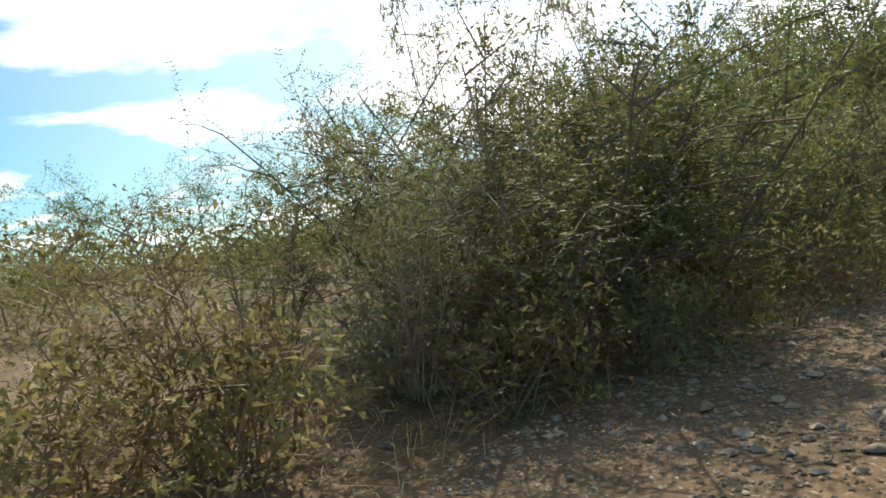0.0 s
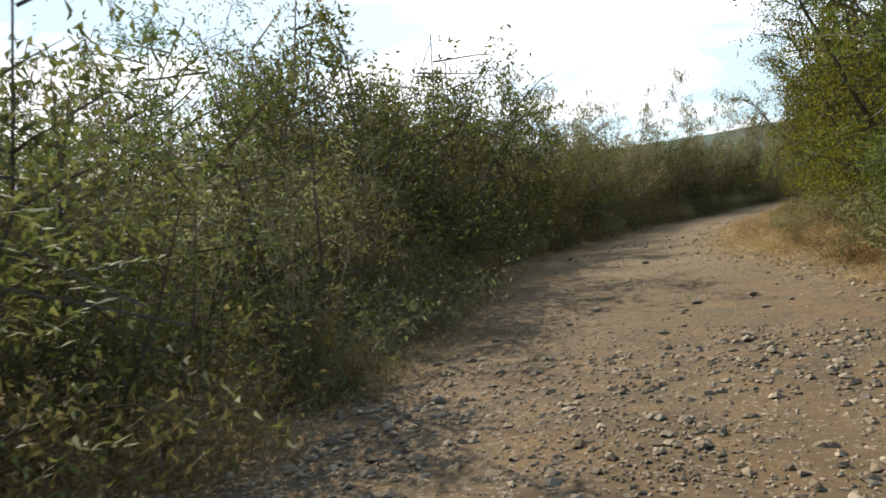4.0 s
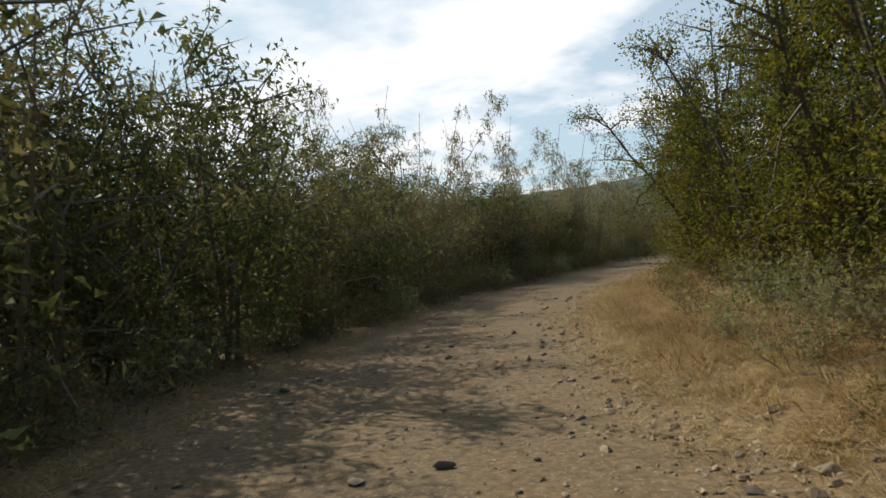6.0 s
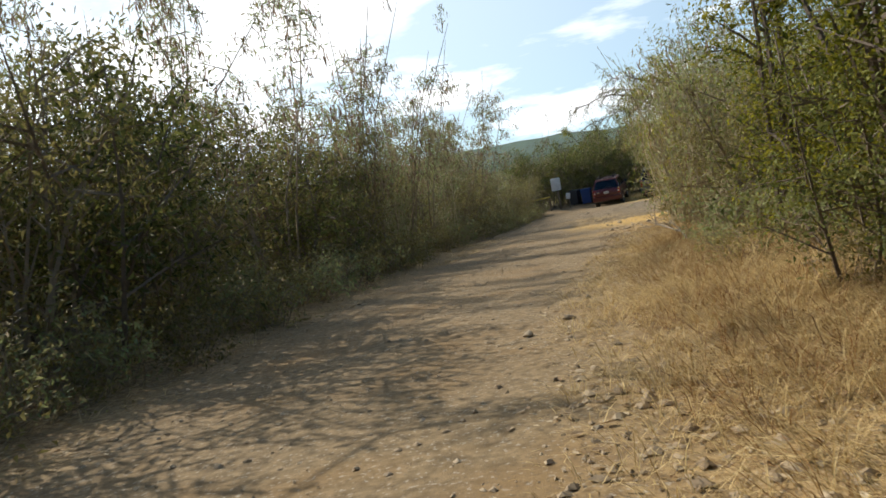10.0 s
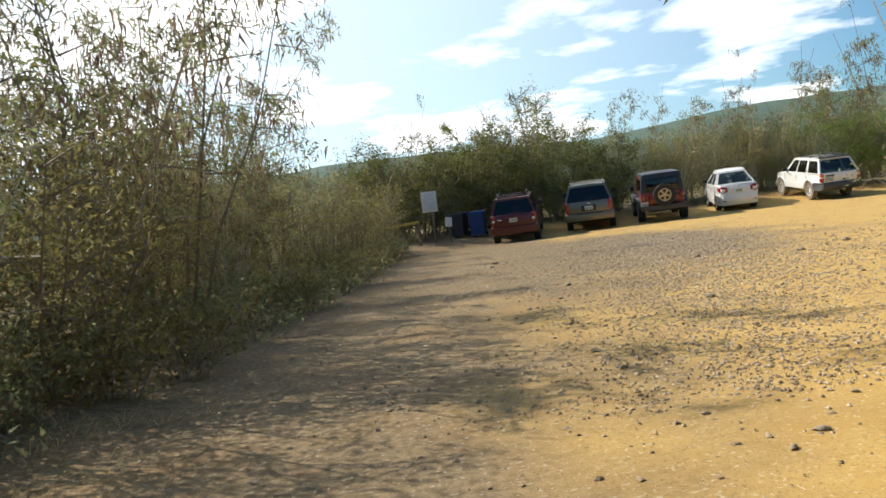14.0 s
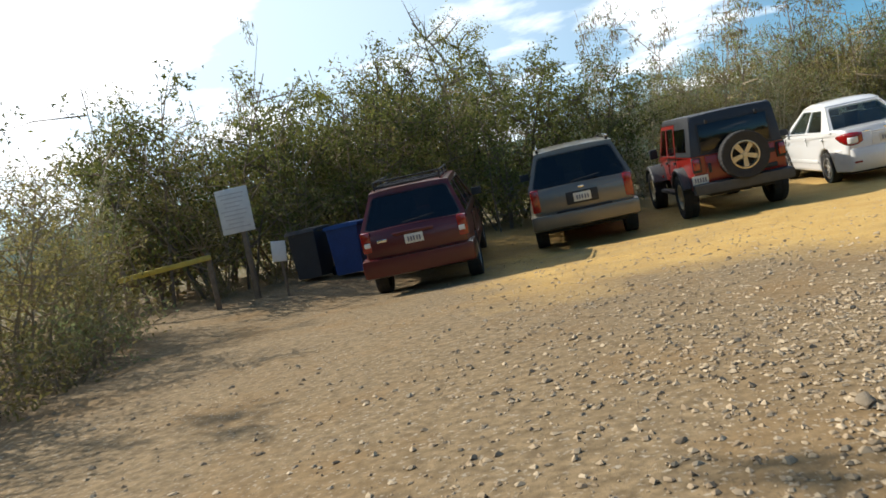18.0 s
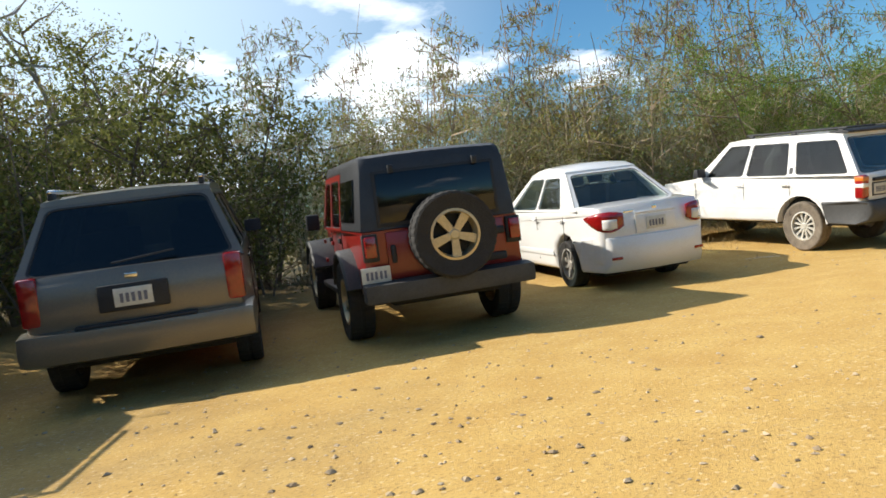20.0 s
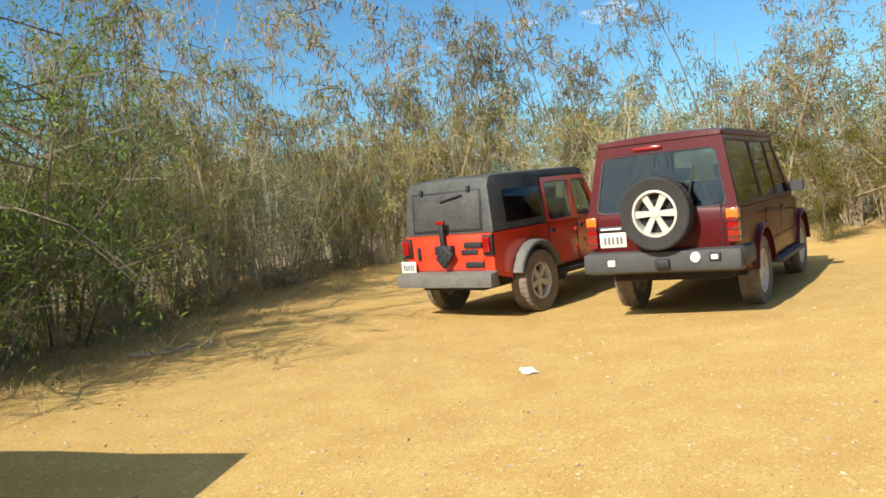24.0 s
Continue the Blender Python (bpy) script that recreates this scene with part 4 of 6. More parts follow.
def cell(parent, quad, margins, rad, frame_mat, glass, name="pillar_frame", depth=0.03, pane_name="window", n=4, inner=True, flare=0.0):
    """A window in a four-sided field: a frame of some depth, and a pane set back in it. quad: its corners, bottom first, as seen from outside left to right."""
    A, B, C, D = (Vector(p) for p in quad)

    def at(u, v):
        return (A * (1 - u) + B * u) * (1 - v) + (D * (1 - u) + C * u) * v
    nrm = (B - A).cross(D - A).normalized()
    hole = uv_round(*margins, rad, n)
    corner = [(1, 0)] * n + [(1, 1)] * n + [(0, 1)] * n + [(0, 0)] * n
    vs, fs = [], []
    m = len(hole)
    for (u, v) in corner: vs.append(at(u, v))
    for (u, v) in hole: vs.append(at(u, v))
    for (u, v) in hole: vs.append(at(u, v) - nrm * depth)
    for (u, v) in corner: vs.append(at(u, v) - nrm * depth)
    for i in range(m):
        j = (i + 1) % m
        if corner[i] != corner[j]: fs.append((i, j, m + j, m + i)); fs.append((2 * m + i, 2 * m + j, 3 * m + j, 3 * m + i)); 
        else: fs.append((i, m + j, m + i)); fs.append((3 * m + i, 2 * m + i, 2 * m + j))
        fs.append((m + i, m + j, 2 * m + j, 2 * m + i))
    fr = mesh_part(name, vs, fs, frame_mat, parent)
    bm = bmesh.new()
    d0, d1 = nrm * 0.008, nrm * 0.013
    top = [bm.verts.new(at(u, v) - d0) for u, v in hole]; low = [bm.verts.new(at(u, v) - d1) for u, v in hole]
    bm.faces.new(top); bm.faces.new(low[::-1])
    for i in range(m):
        bm.faces.new((top[i], low[i], low[(i + 1) % m], top[(i + 1) % m]))
    part(pane_name, bm, glass, parent)
    if inner:
        # rubber seal round the pane
        bm = bmesh.new()
        big = uv_round(margins[0] - 0.012, margins[1] - 0.012, margins[2] - 0.015, margins[3] - 0.015, rad, n)
        a = [bm.verts.new(at(u, v) + nrm * 0.003) for u, v in big]; b = [bm.verts.new(at(u, v) + nrm * 0.001) for u, v in hole]
        for i in range(m):
            bm.faces.new((a[i], a[(i + 1) % m], b[(i + 1) % m], b[i]))
        part("window_seal", bm, M_PLASTIC, parent)
    return fr


def arch(yc, zc, r, low, n=9):
    """Points of a wheel arch over the sill, from the front to the rear of the car."""
    a = math.asin(max(-1, min(1, (low - zc) / r)))
    return [(yc + r * math.cos(a + (math.pi - 2 * a) * k / (n - 1)), zc + r * math.sin(a + (math.pi - 2 * a) * k / (n - 1))) for k in range(n)]


def arch_lip(parent, name, yc, zc, r0, r1, x0, x1, material, low, n=12):
    """A flare over a wheel: a band bent round the arch, standing out from the side."""
    vs, fs = [], []
    a0 = math.asin(max(-1, min(1, (low - zc) / r0)))
    for k in range(n):
        a = a0 + (math.pi - 2 * a0) * k / (n - 1)
        for r, x in ((r1, x0), (r1 - 0.01, x1 - 0.02 * (1 if x1 > 0 else -1)), (r1 - 0.03, x1), (r0, x1), (r0, x0)):
            vs.append((x, yc + r * math.cos(a), zc + r * math.sin(a)))
    for k in range(n - 1):
        for i in range(5):
            j = (i + 1) % 5
            fs.append((k * 5 + i, k * 5 + j, k * 5 + 5 + j, k * 5 + 5 + i))
    fs.append((0, 4, 3, 2, 1)); e = (n - 1) * 5; fs.append((e, e + 1, e + 2, e + 3, e + 4))
    ob = mesh_part(name, vs, fs, material, parent)
    finish(ob.data, 40)
    return ob


def number_plate(parent, at, rot, w=0.30, h=0.15):
    p = block("licence_plate", (w, 0.008, h), at, M_PLATE, parent, "pale licence plate with dark bars", 0.004, rot)
    for k, dx in enumerate((-0.09, -0.045, 0.0, 0.05, 0.095)):
        q = Matrix.Translation(at) @ pose(0, 0, 0, *rot) @ Vector((dx * w / 0.3, -0.006, -0.005))
        block("plate_bar", (0.026 * w / 0.3, 0.006, h * 0.5), q, M_INK, p, "", 0.0, rot)
    return p


def seats(parent, rows, z, hw, material):
    for y in rows:
        for x in (-hw * 0.48, hw * 0.48):
            s = solid("seat", [(y, z - 0.25), (y - 0.10, z + 0.22), (y + 0.02, z + 0.23), (y + 0.16, z - 0.25)], lambda a, b: 0.24, material, parent, bevel=0.03, slices=(-1, 1))
            s.location.x = x
            block("headrest", (0.26, 0.10, 0.17), (0, y - 0.09, z + 0.33), material, s, "", 0.04)


def car(name, m, label, body_mat, spec, group="parked cars"):
    """A closed car from a table of sizes; y runs forward from the rear bumper, x to the right."""
    g = spec
    e = thing(name, m, label, "car", group)
    W, sill, zc, r = g["half"], g["sill"], g["wheel_r"], g["wheel_r"]
    ra, fa = g["rear_axle"], g["front_axle"]
    ar = r + g.get("arch_gap", 0.07)
    top = g["top"]                      # outline over the top of the lower body, from rear to front
    y_end = top[-1][0]
    prof = [(top[0][0] + 0.03, sill + 0.12)] + top + [(y_end - 0.02, sill + 0.05)] + arch(fa, zc, ar, low=sill) + arch(ra, zc, ar, low=sill)

    def hw(y, z):
        k = max(0.0, (0.5 - y) / 0.5); f = max(0.0, (y - y_end + 0.8) / 0.8)
        t = max(0.0, (z - 0.55)) * g.get("tumble", 0.06)
        return W - 0.09 * k ** 2 - 0.16 * f ** 2 - t - 0.03 * max(0, (0.5 - z)) / 0.3
    solid("body", prof, hw, body_mat, e, crown=0.02, bow=g.get("bow", 0.05), bevel=g.get("round", 0.045), seg=3)
    # dark wheel wells and underside
    block("underbody", (W * 1.55, y_end - 0.5, 0.25), (0, y_end / 2, sill + 0.08), M_UNDER, e, "", 0.02)
    for y in (ra, fa):
        block("wheel_well", (W * 1.7, ar * 1.9, ar * 0.9), (0, y, zc + ar * 0.47), M_UNDER, e, "", 0.0)
    # greenhouse: borders between the side windows, as (y at the belt, y at the roof)
    zb, zr, wb, wr = g["belt"], g["roof"], hw(2.0, g["belt"]) - 0.006, g["roof_half"]
    cols = g["cols"]
    glass = g.get("glass", M_GLASS)
    for s in (-1, 1):
        for (y0, t0), (y1, t1), mar in zip(cols, cols[1:], g["margins"]):
            q = [(s * wb, y1, zb), (s * wb, y0, zb), (s * wr, t0, zr), (s * wr, t1, zr)] if s < 0 else [(s * wb, y0, zb), (s * wb, y1, zb), (s * wr, t1, zr), (s * wr, t0, zr)]
            if mar is None:   # a plain rear pillar
                o = Vector((-s * 0.03, 0, 0))
                pl = mesh_part("rear_pillar", [Vector(p) for p in q] + [Vector(p) + o for p in q], [(0, 1, 2, 3), (7, 6, 5, 4), (0, 4, 5, 1), (1, 5, 6, 2), (2, 6, 7, 3), (3, 7, 4, 0)], g.get("pillar", body_mat), e)
                continue
            if s < 0: mar = (mar[1], mar[0], mar[2], mar[3])
            cell(e, q, mar, 0.06, g.get("pillar", body_mat), glass)
    (y0, t0), (y1, t1) = cols[0], cols[-1]
    cell(e, [(-wb, y0, zb), (wb, y0, zb), (wr, t0, zr), (-wr, t0, zr)], g.get("rear_margin", (0.07, 0.07, 0.06, 0.12)), 0.07, g.get("pillar", body_mat), g.get("rear_glass", glass), pane_name="rear_window")
    cell(e, [(wb, y1, zb), (-wb, y1, zb), (-wr, t1, zr), (wr, t1, zr)], (0.06, 0.06, 0.03, 0.08), 0.05, g.get("pillar", body_mat), M_GLASS, pane_name="windscreen")
    vault = g.get("vault", 0.0)
    solid("roof", [(t0 - 0.02, zr - 0.03), (t0 - 0.01, zr + 0.01), (t0 + 0.25, zr + 0.035 + vault * 0.6), ((t0 + t1) / 2, zr + 0.038 + vault), (t1 - 0.3, zr + 0.035 + vault * 0.6), (t1 + 0.01, zr + 0.008), (t1 + 0.02, zr - 0.03)], lambda y, z: wr + 0.012, g.get("roof_mat", body_mat), e, crown=0.03, bevel=g.get("roof_round", 0.02))
    seats(e, g["seats"], zb + 0.06, wb, M_SEAT)
    for y in (ra, fa):
        for s in (-1, 1):
            wheel("wheel", e, (s * (W - 0.12), y, r), r, 0.23, r * g.get("rim", 0.6), g.get("spokes", 6), s, g.get("tyre", M_TYRE), rim_mat=g.get("rim_mat"))
    for s in (-1, 1):
        mi = solid("mirror", [(y1 - 0.24, zb + 0.03), (y1 - 0.22, zb + 0.17), (y1 - 0.14, zb + 0.17), (y1 - 0.10, zb + 0.04)], lambda y, z: 0.10, g.get("mirror_mat", M_PLASTIC), e, bevel=0.025, slices=(-1, 1))
        mi.location.x = s * (wb + 0.09)
        for (ya, ta), (yb, tb) in list(zip(cols, cols[1:]))[-2:]:
            block("door_handle", (0.03, 0.16, 0.035), (s * (hw(ya, zb - 0.14) + 0.006), ya + 0.12, zb - 0.12), g.get("handle", body_mat), e, "", 0.012)
        for y in [c[0] for c in cols[-3:]] + [cols[-1][0] + 0.02]:
            block("door_gap", (0.008, 0.004, zb - sill - 0.18), (s * (hw(y, 0.8) + 0.0005), y, (zb + sill) / 2 + 0.02), M_UNDER, e, "", 0.0)
        block("side_moulding", (0.016, fa - ra - 2 * ar - 0.05, 0.075), (s * (hw(1.8, 0.62) + 0.005), (fa + ra) / 2, sill + 0.22), g.get("moulding", body_mat), e, "", 0.006)
    return e, hw

P_WHITE = paint("white_paint", (0.80, 0.80, 0.78), dust=0.20)
P_WHITE2 = paint("white_paint_worn", (0.78, 0.77, 0.74), dust=0.32)
P_MAROON = paint("maroon_paint", (0.075, 0.004, 0.006), coat=0.22, spec=0.15, dust=0.03)
P_DKRED = paint("dark_red_paint", (0.085, 0.005, 0.006), coat=0.4, dust=0.03)
P_PEWTER = paint("pewter_paint", (0.16, 0.148, 0.12), coat=0.6, dust=0.14, metal=0.4)
P_JEEP = paint("tomato_red_paint", (0.22, 0.010, 0.007), coat=0.4, dust=0.04)
P_JEEP2 = paint("orange_red_paint", (0.72, 0.045, 0.015), dust=0.14)
P_TOP = mat("hardtop_black", (0.03, 0.032, 0.036), 0.45, noise_scale=6, dark=0.7, bump=0.1, bump_scale=250)
P_TOP2 = mat("hardtop_dusty", (0.075, 0.077, 0.068), 0.6, noise_scale=3, dark=0.45, bump=0.1, bump_scale=250)


def on_lot(x, y, yaw):
    """The pose of a car on the ground, from the ground under its rear and its nose."""
    fx, fy = -math.sin(radians(yaw)), math.cos(radians(yaw))
    za, zb = height(x + fx, y + fy), height(x + 3.8 * fx, y + 3.8 * fy)
    pitch = math.degrees(math.atan2(zb - za, 2.8))
    return pose(x, y, za - (zb - za) / 2.8, pitch, 0, yaw)


def sedan():
    g = dict(half=0.865, sill=0.22, wheel_r=0.31, rear_axle=0.98, front_axle=3.48, tumble=0.05, bow=0.09,
             top=[(0.02, 0.52), (0.0, 0.70), (0.03, 0.93), (0.10, 1.03), (0.55, 1.06), (0.85, 1.03), (3.25, 0.98), (3.95, 0.86), (4.32, 0.70), (4.42, 0.45)],
             belt=1.0, roof=1.50, roof_half=0.58, cols=[(0.58, 1.30), (0.98, 1.42), (1.95, 1.98), (3.30, 2.55)],
             margins=[None, (0.10, 0.05, 0.08, 0.13), (0.05, 0.20, 0.06, 0.12)], seats=[1.45, 2.35], spokes=8, rim=0.66, vault=0.055, round=0.08, roof_round=0.05, rear_margin=(0.06, 0.06, 0.05, 0.09))
    e, hw = car("sedan", on_lot(10.78, 29.72, -10.5) @ Matrix.Diagonal((0.88, 0.94, 0.985, 1)), "white compact sedan parked on orange dirt, rear towards the lot", P_WHITE, g)
    for s in (-1, 1):
        # lamps that wrap the corner: columns of (x, y, top, bottom) from the boot lid round to the side
        cols = [(0.47, -0.082, 0.955, 0.80), (0.56, -0.066, 0.975, 0.755), (0.66, -0.042, 0.985, 0.735), (0.745, 0.005, 0.985, 0.745), (0.80, 0.075, 0.975, 0.775), (0.838, 0.18, 0.955, 0.83), (0.856, 0.31, 0.925, 0.90)]
        lamp = None
        for name, cs, m_l, lab, lo, hi, out in (("tail_light", cols, M_RED_LENS, "red tail light wrapped round the corner", 0.0, 1.0, 0.0), ("reverse_lens", cols[1:4], M_CLEAR, "clear reversing lens", 0.12, 0.62, 0.005)):
            vs, fs = [], []
            for x, y, zt, zb in cs:
                for q in range(5):
                    f = lo + (hi - lo) * q / 4; bl = 0.010 * (1 - (2 * f - 1) ** 2) + out
                    vs.append((s * (x + bl * 0.6), y - bl, zb + (zt - zb) * f))
            for i in range(len(cs) - 1):
                for q in range(4):
                    k = i * 5 + q
                    fs.append((k, k + 5, k + 6, k + 1) if s > 0 else (k, k + 1, k + 6, k + 5))
            lens = mesh_part(name, vs, fs, m_l, lamp or e, lab); finish(lens.data, 50)
            lamp = lamp or lens
            mod = lens.modifiers.new("thick", "SOLIDIFY"); mod.thickness = 0.012
        block("reflector", (0.15, 0.02, 0.035), (s * 0.62, -0.09, 0.42), M_RED_LENS, e, "", 0.006, (0, 0, s * 10))
    solid("rear_bumper", [(0.06, 0.24), (-0.04, 0.33), (-0.075, 0.45), (-0.07, 0.57), (-0.035, 0.665), (0.10, 0.69), (0.44, 0.66), (0.55, 0.40), (0.50, 0.24)], lambda y, z: 0.66 + 0.213 * min(1.0, max(0.0, y + 0.08) / 0.5) ** 0.55 - 0.05 * max(0.0, 0.45 - z), P_WHITE, e, bow=0.09, bevel=0.06, seg=3, slices=(-1, -0.94, -0.8, -0.5, 0, 0.5, 0.8, 0.94, 1))
    block("boot_trim", (0.62, 0.02, 0.035), (0, -0.085, 0.93), P_WHITE, e, "", 0.008)
    block("plate_recess", (0.60, 0.02, 0.22), (0, -0.078, 0.80), P_WHITE, e, "", 0.01)
    number_plate(e, (0, -0.098, 0.80), (0, 0, 0))
    block("badge", (0.07, 0.01, 0.045), (0, -0.078, 0.985), M_CHROME, e, "plain chrome badge", 0.006)
    block("lettering_bar", (0.15, 0.008, 0.025), (-0.38, -0.06, 0.965), M_CHROME, e, "", 0.003)
    return e


def white_suv():
    g = dict(half=0.875, sill=0.42, wheel_r=0.37, rear_axle=1.03, front_axle=3.73, tumble=0.05, bow=0.04, arch_gap=0.09,
             top=[(0.06, 0.72), (0.02, 0.80), (0.02, 1.08), (0.05, 1.12), (3.15, 1.12), (3.3, 1.11), (4.2, 1.02), (4.42, 0.92), (4.45, 0.62)],
             belt=1.11, roof=1.68, roof_half=0.66, cols=[(0.05, 0.42), (1.25, 1.32), (2.18, 2.10), (3.28, 2.62)],
             margins=[(0.14, 0.10, 0.06, 0.12), (0.07, 0.05, 0.05, 0.12), (0.05, 0.20, 0.05, 0.12)], seats=[1.5, 2.4], spokes=12, rim=0.58, moulding=P_WHITE2, handle=P_WHITE2, glass=M_GLASS_DARK, rear_glass=M_GLASS, round=0.065, roof_round=0.035, rim_mat=M_ALLOY_PALE,
             tyre=M_TYRE_DUST, rear_margin=(0.05, 0.05, 0.05, 0.08))
    e, hw = car("suv", on_lot(14.30, 29.05, 1.8) @ Matrix.Diagonal((0.885, 0.85, 0.92, 1)), "white boxy SUV with roof rack, parked nose to the thicket", P_WHITE2, g)
    for s in (-1, 1):
        t = block("tail_light", (0.15, 0.16, 0.33), (s * 0.762, 0.06, 0.945), M_RED_LENS, e, "red tail light with amber and clear bands", 0.035, seg=3)
        block("amber_band", (0.152, 0.162, 0.095), (s * 0.7635, 0.0585, 1.055), M_AMBER, t, "", 0.03)
        block("reverse_lens", (0.153, 0.163, 0.075), (s * 0.7638, 0.0582, 0.965), M_CLEAR, t, "", 0.02)
        block("pillar_vent", (0.012, 0.07, 0.10), (s * 0.812, 1.24, 1.20), M_PLASTIC, e, "", 0.005, (0, s * -17, 0))
        rail = block("roof_rail", (0.035, 1.9, 0.03), (s * 0.58, 1.35, 1.775), M_PLASTIC, e, "", 0.012)
        for y in (0.5, 1.35, 2.2):
            block("rail_foot", (0.04, 0.10, 0.06), (s * 0.58, y, 1.735), M_PLASTIC, rail, "", 0.012)
        for y in (1.03, 3.73):
            arch_lip(e, "arch_flare", y, 0.37, 0.46, 0.51, s * 0.84, s * 0.895, P_WHITE2, 0.42)
    for y in (0.75, 1.45):
        block("rack_bar", (1.16, 0.05, 0.025), (0, y, 1.775), M_PLASTIC, e, "", 0.01)
    solid("roof_spoiler", [(0.36, 1.70), (0.35, 1.725), (0.42, 1.745), (0.68, 1.74), (0.68, 1.72)], lambda y, z: 0.62, M_PLASTIC, e, crown=0.02, bevel=0.015)
    solid("rear_bumper", [(0.10, 0.42), (-0.06, 0.47), (-0.125, 0.56), (-0.12, 0.675), (-0.07, 0.735), (0.15, 0.75), (0.66, 0.735), (0.60, 0.50), (0.55, 0.42)], lambda y, z: 0.735 + 0.172 * min(1.0, max(0.0, y + 0.13) / 0.30) ** 0.5, M_TRIM, e, "dark grey plastic bumper", bow=0.05, bevel=0.04, seg=3, slices=(-1, -0.93, -0.78, -0.5, 0, 0.5, 0.78, 0.93, 1))
    block("tailgate", (1.42, 0.02, 0.36), (0, 0.0, 0.93), P_WHITE2, e, "", 0.012)
    block("plate_frame", (0.34, 0.02, 0.19), (-0.46, -0.012, 0.90), M_TRIM, e, "", 0.008)
    number_plate(e, (-0.46, -0.026, 0.90), (0, 0, 0))
    block("plate_lamp", (0.36, 0.06, 0.05), (-0.44, -0.025, 1.035), M_PLASTIC, e, "", 0.015)
    block("tailgate_handle", (0.14, 0.03, 0.05), (0.16, -0.015, 0.83), M_PLASTIC, e, "", 0.012)
    block("wiper", (0.42, 0.02, 0.015), (0.15, 0.045, 1.19), M_PLASTIC, e, "", 0.004, (0, -8, 0))
    return e


def grey_suv():
    g = dict(half=0.94, sill=0.38, wheel_r=0.37, rear_axle=1.02, front_axle=3.9, tumble=0.05, bow=0.07,
             top=[(0.04, 0.62), (0.0, 0.74), (0.02, 1.06), (0.06, 1.14), (3.1, 1.12), (3.3, 1.10), (4.45, 0.98), (4.75, 0.82), (4.82, 0.55)],
             belt=1.13, roof=1.74, roof_half=0.68, cols=[(0.06, 0.40), (1.20, 1.25), (2.15, 2.10), (3.30, 2.65)],
             margins=[(0.12, 0.08, 0.06, 0.12), (0.06, 0.05, 0.05, 0.12), (0.05, 0.18, 0.05, 0.12)], seats=[1.5, 2.4], glass=M_GLASS_DARK, rear_glass=M_GLASS_DARK, rim=0.62,
             rear_margin=(0.05, 0.05, 0.05, 0.10))
    e, hw = car("suv", on_lot(4.93, 29.24, -11.6), "pewter grey SUV with silver bumper parked in shade", P_PEWTER, g)
    for s in (-1, 1):
        block("tail_light", (0.15, 0.14, 0.40), (s * 0.80, 0.05, 0.96), M_RED_LENS, e, "", 0.025)
        rail = block("roof_rail", (0.04, 2.1, 0.035), (s * 0.62, 1.5, 1.835), M_CHROME, e, "", 0.014)
        for y in (0.55, 2.45):
            block("rail_foot", (0.045, 0.16, 0.07), (s * 0.62, y, 1.79), M_PLASTIC, rail, "", 0.014)
    solid("rear_bumper", [(-0.10, 0.46), (-0.13, 0.56), (-0.10, 0.70), (0.12, 0.72), (0.55, 0.70), (0.55, 0.5), (0.05, 0.42)], lambda y, z: 0.945 - 0.05 * max(0, 0.3 - y), P_PEWTER, e, bow=0.05, bevel=0.04)
    block("bumper_step", (0.95, 0.14, 0.03), (0, -0.05, 0.715), M_PLASTIC, e, "", 0.01)
    block("plate_recess", (0.55, 0.03, 0.22), (0, -0.075, 0.92), M_PLASTIC, e, "", 0.02)
    number_plate(e, (0, -0.096, 0.92), (0, 0, 0))
    block("badge", (0.10, 0.012, 0.04), (0, -0.07, 1.09), M_CHROME, e, "plain chrome badge", 0.008)
    block("wiper", (0.5, 0.02, 0.015), (0.1, 0.04, 1.22), M_PLASTIC, e, "", 0.004, (0, -6, 0))
    return e


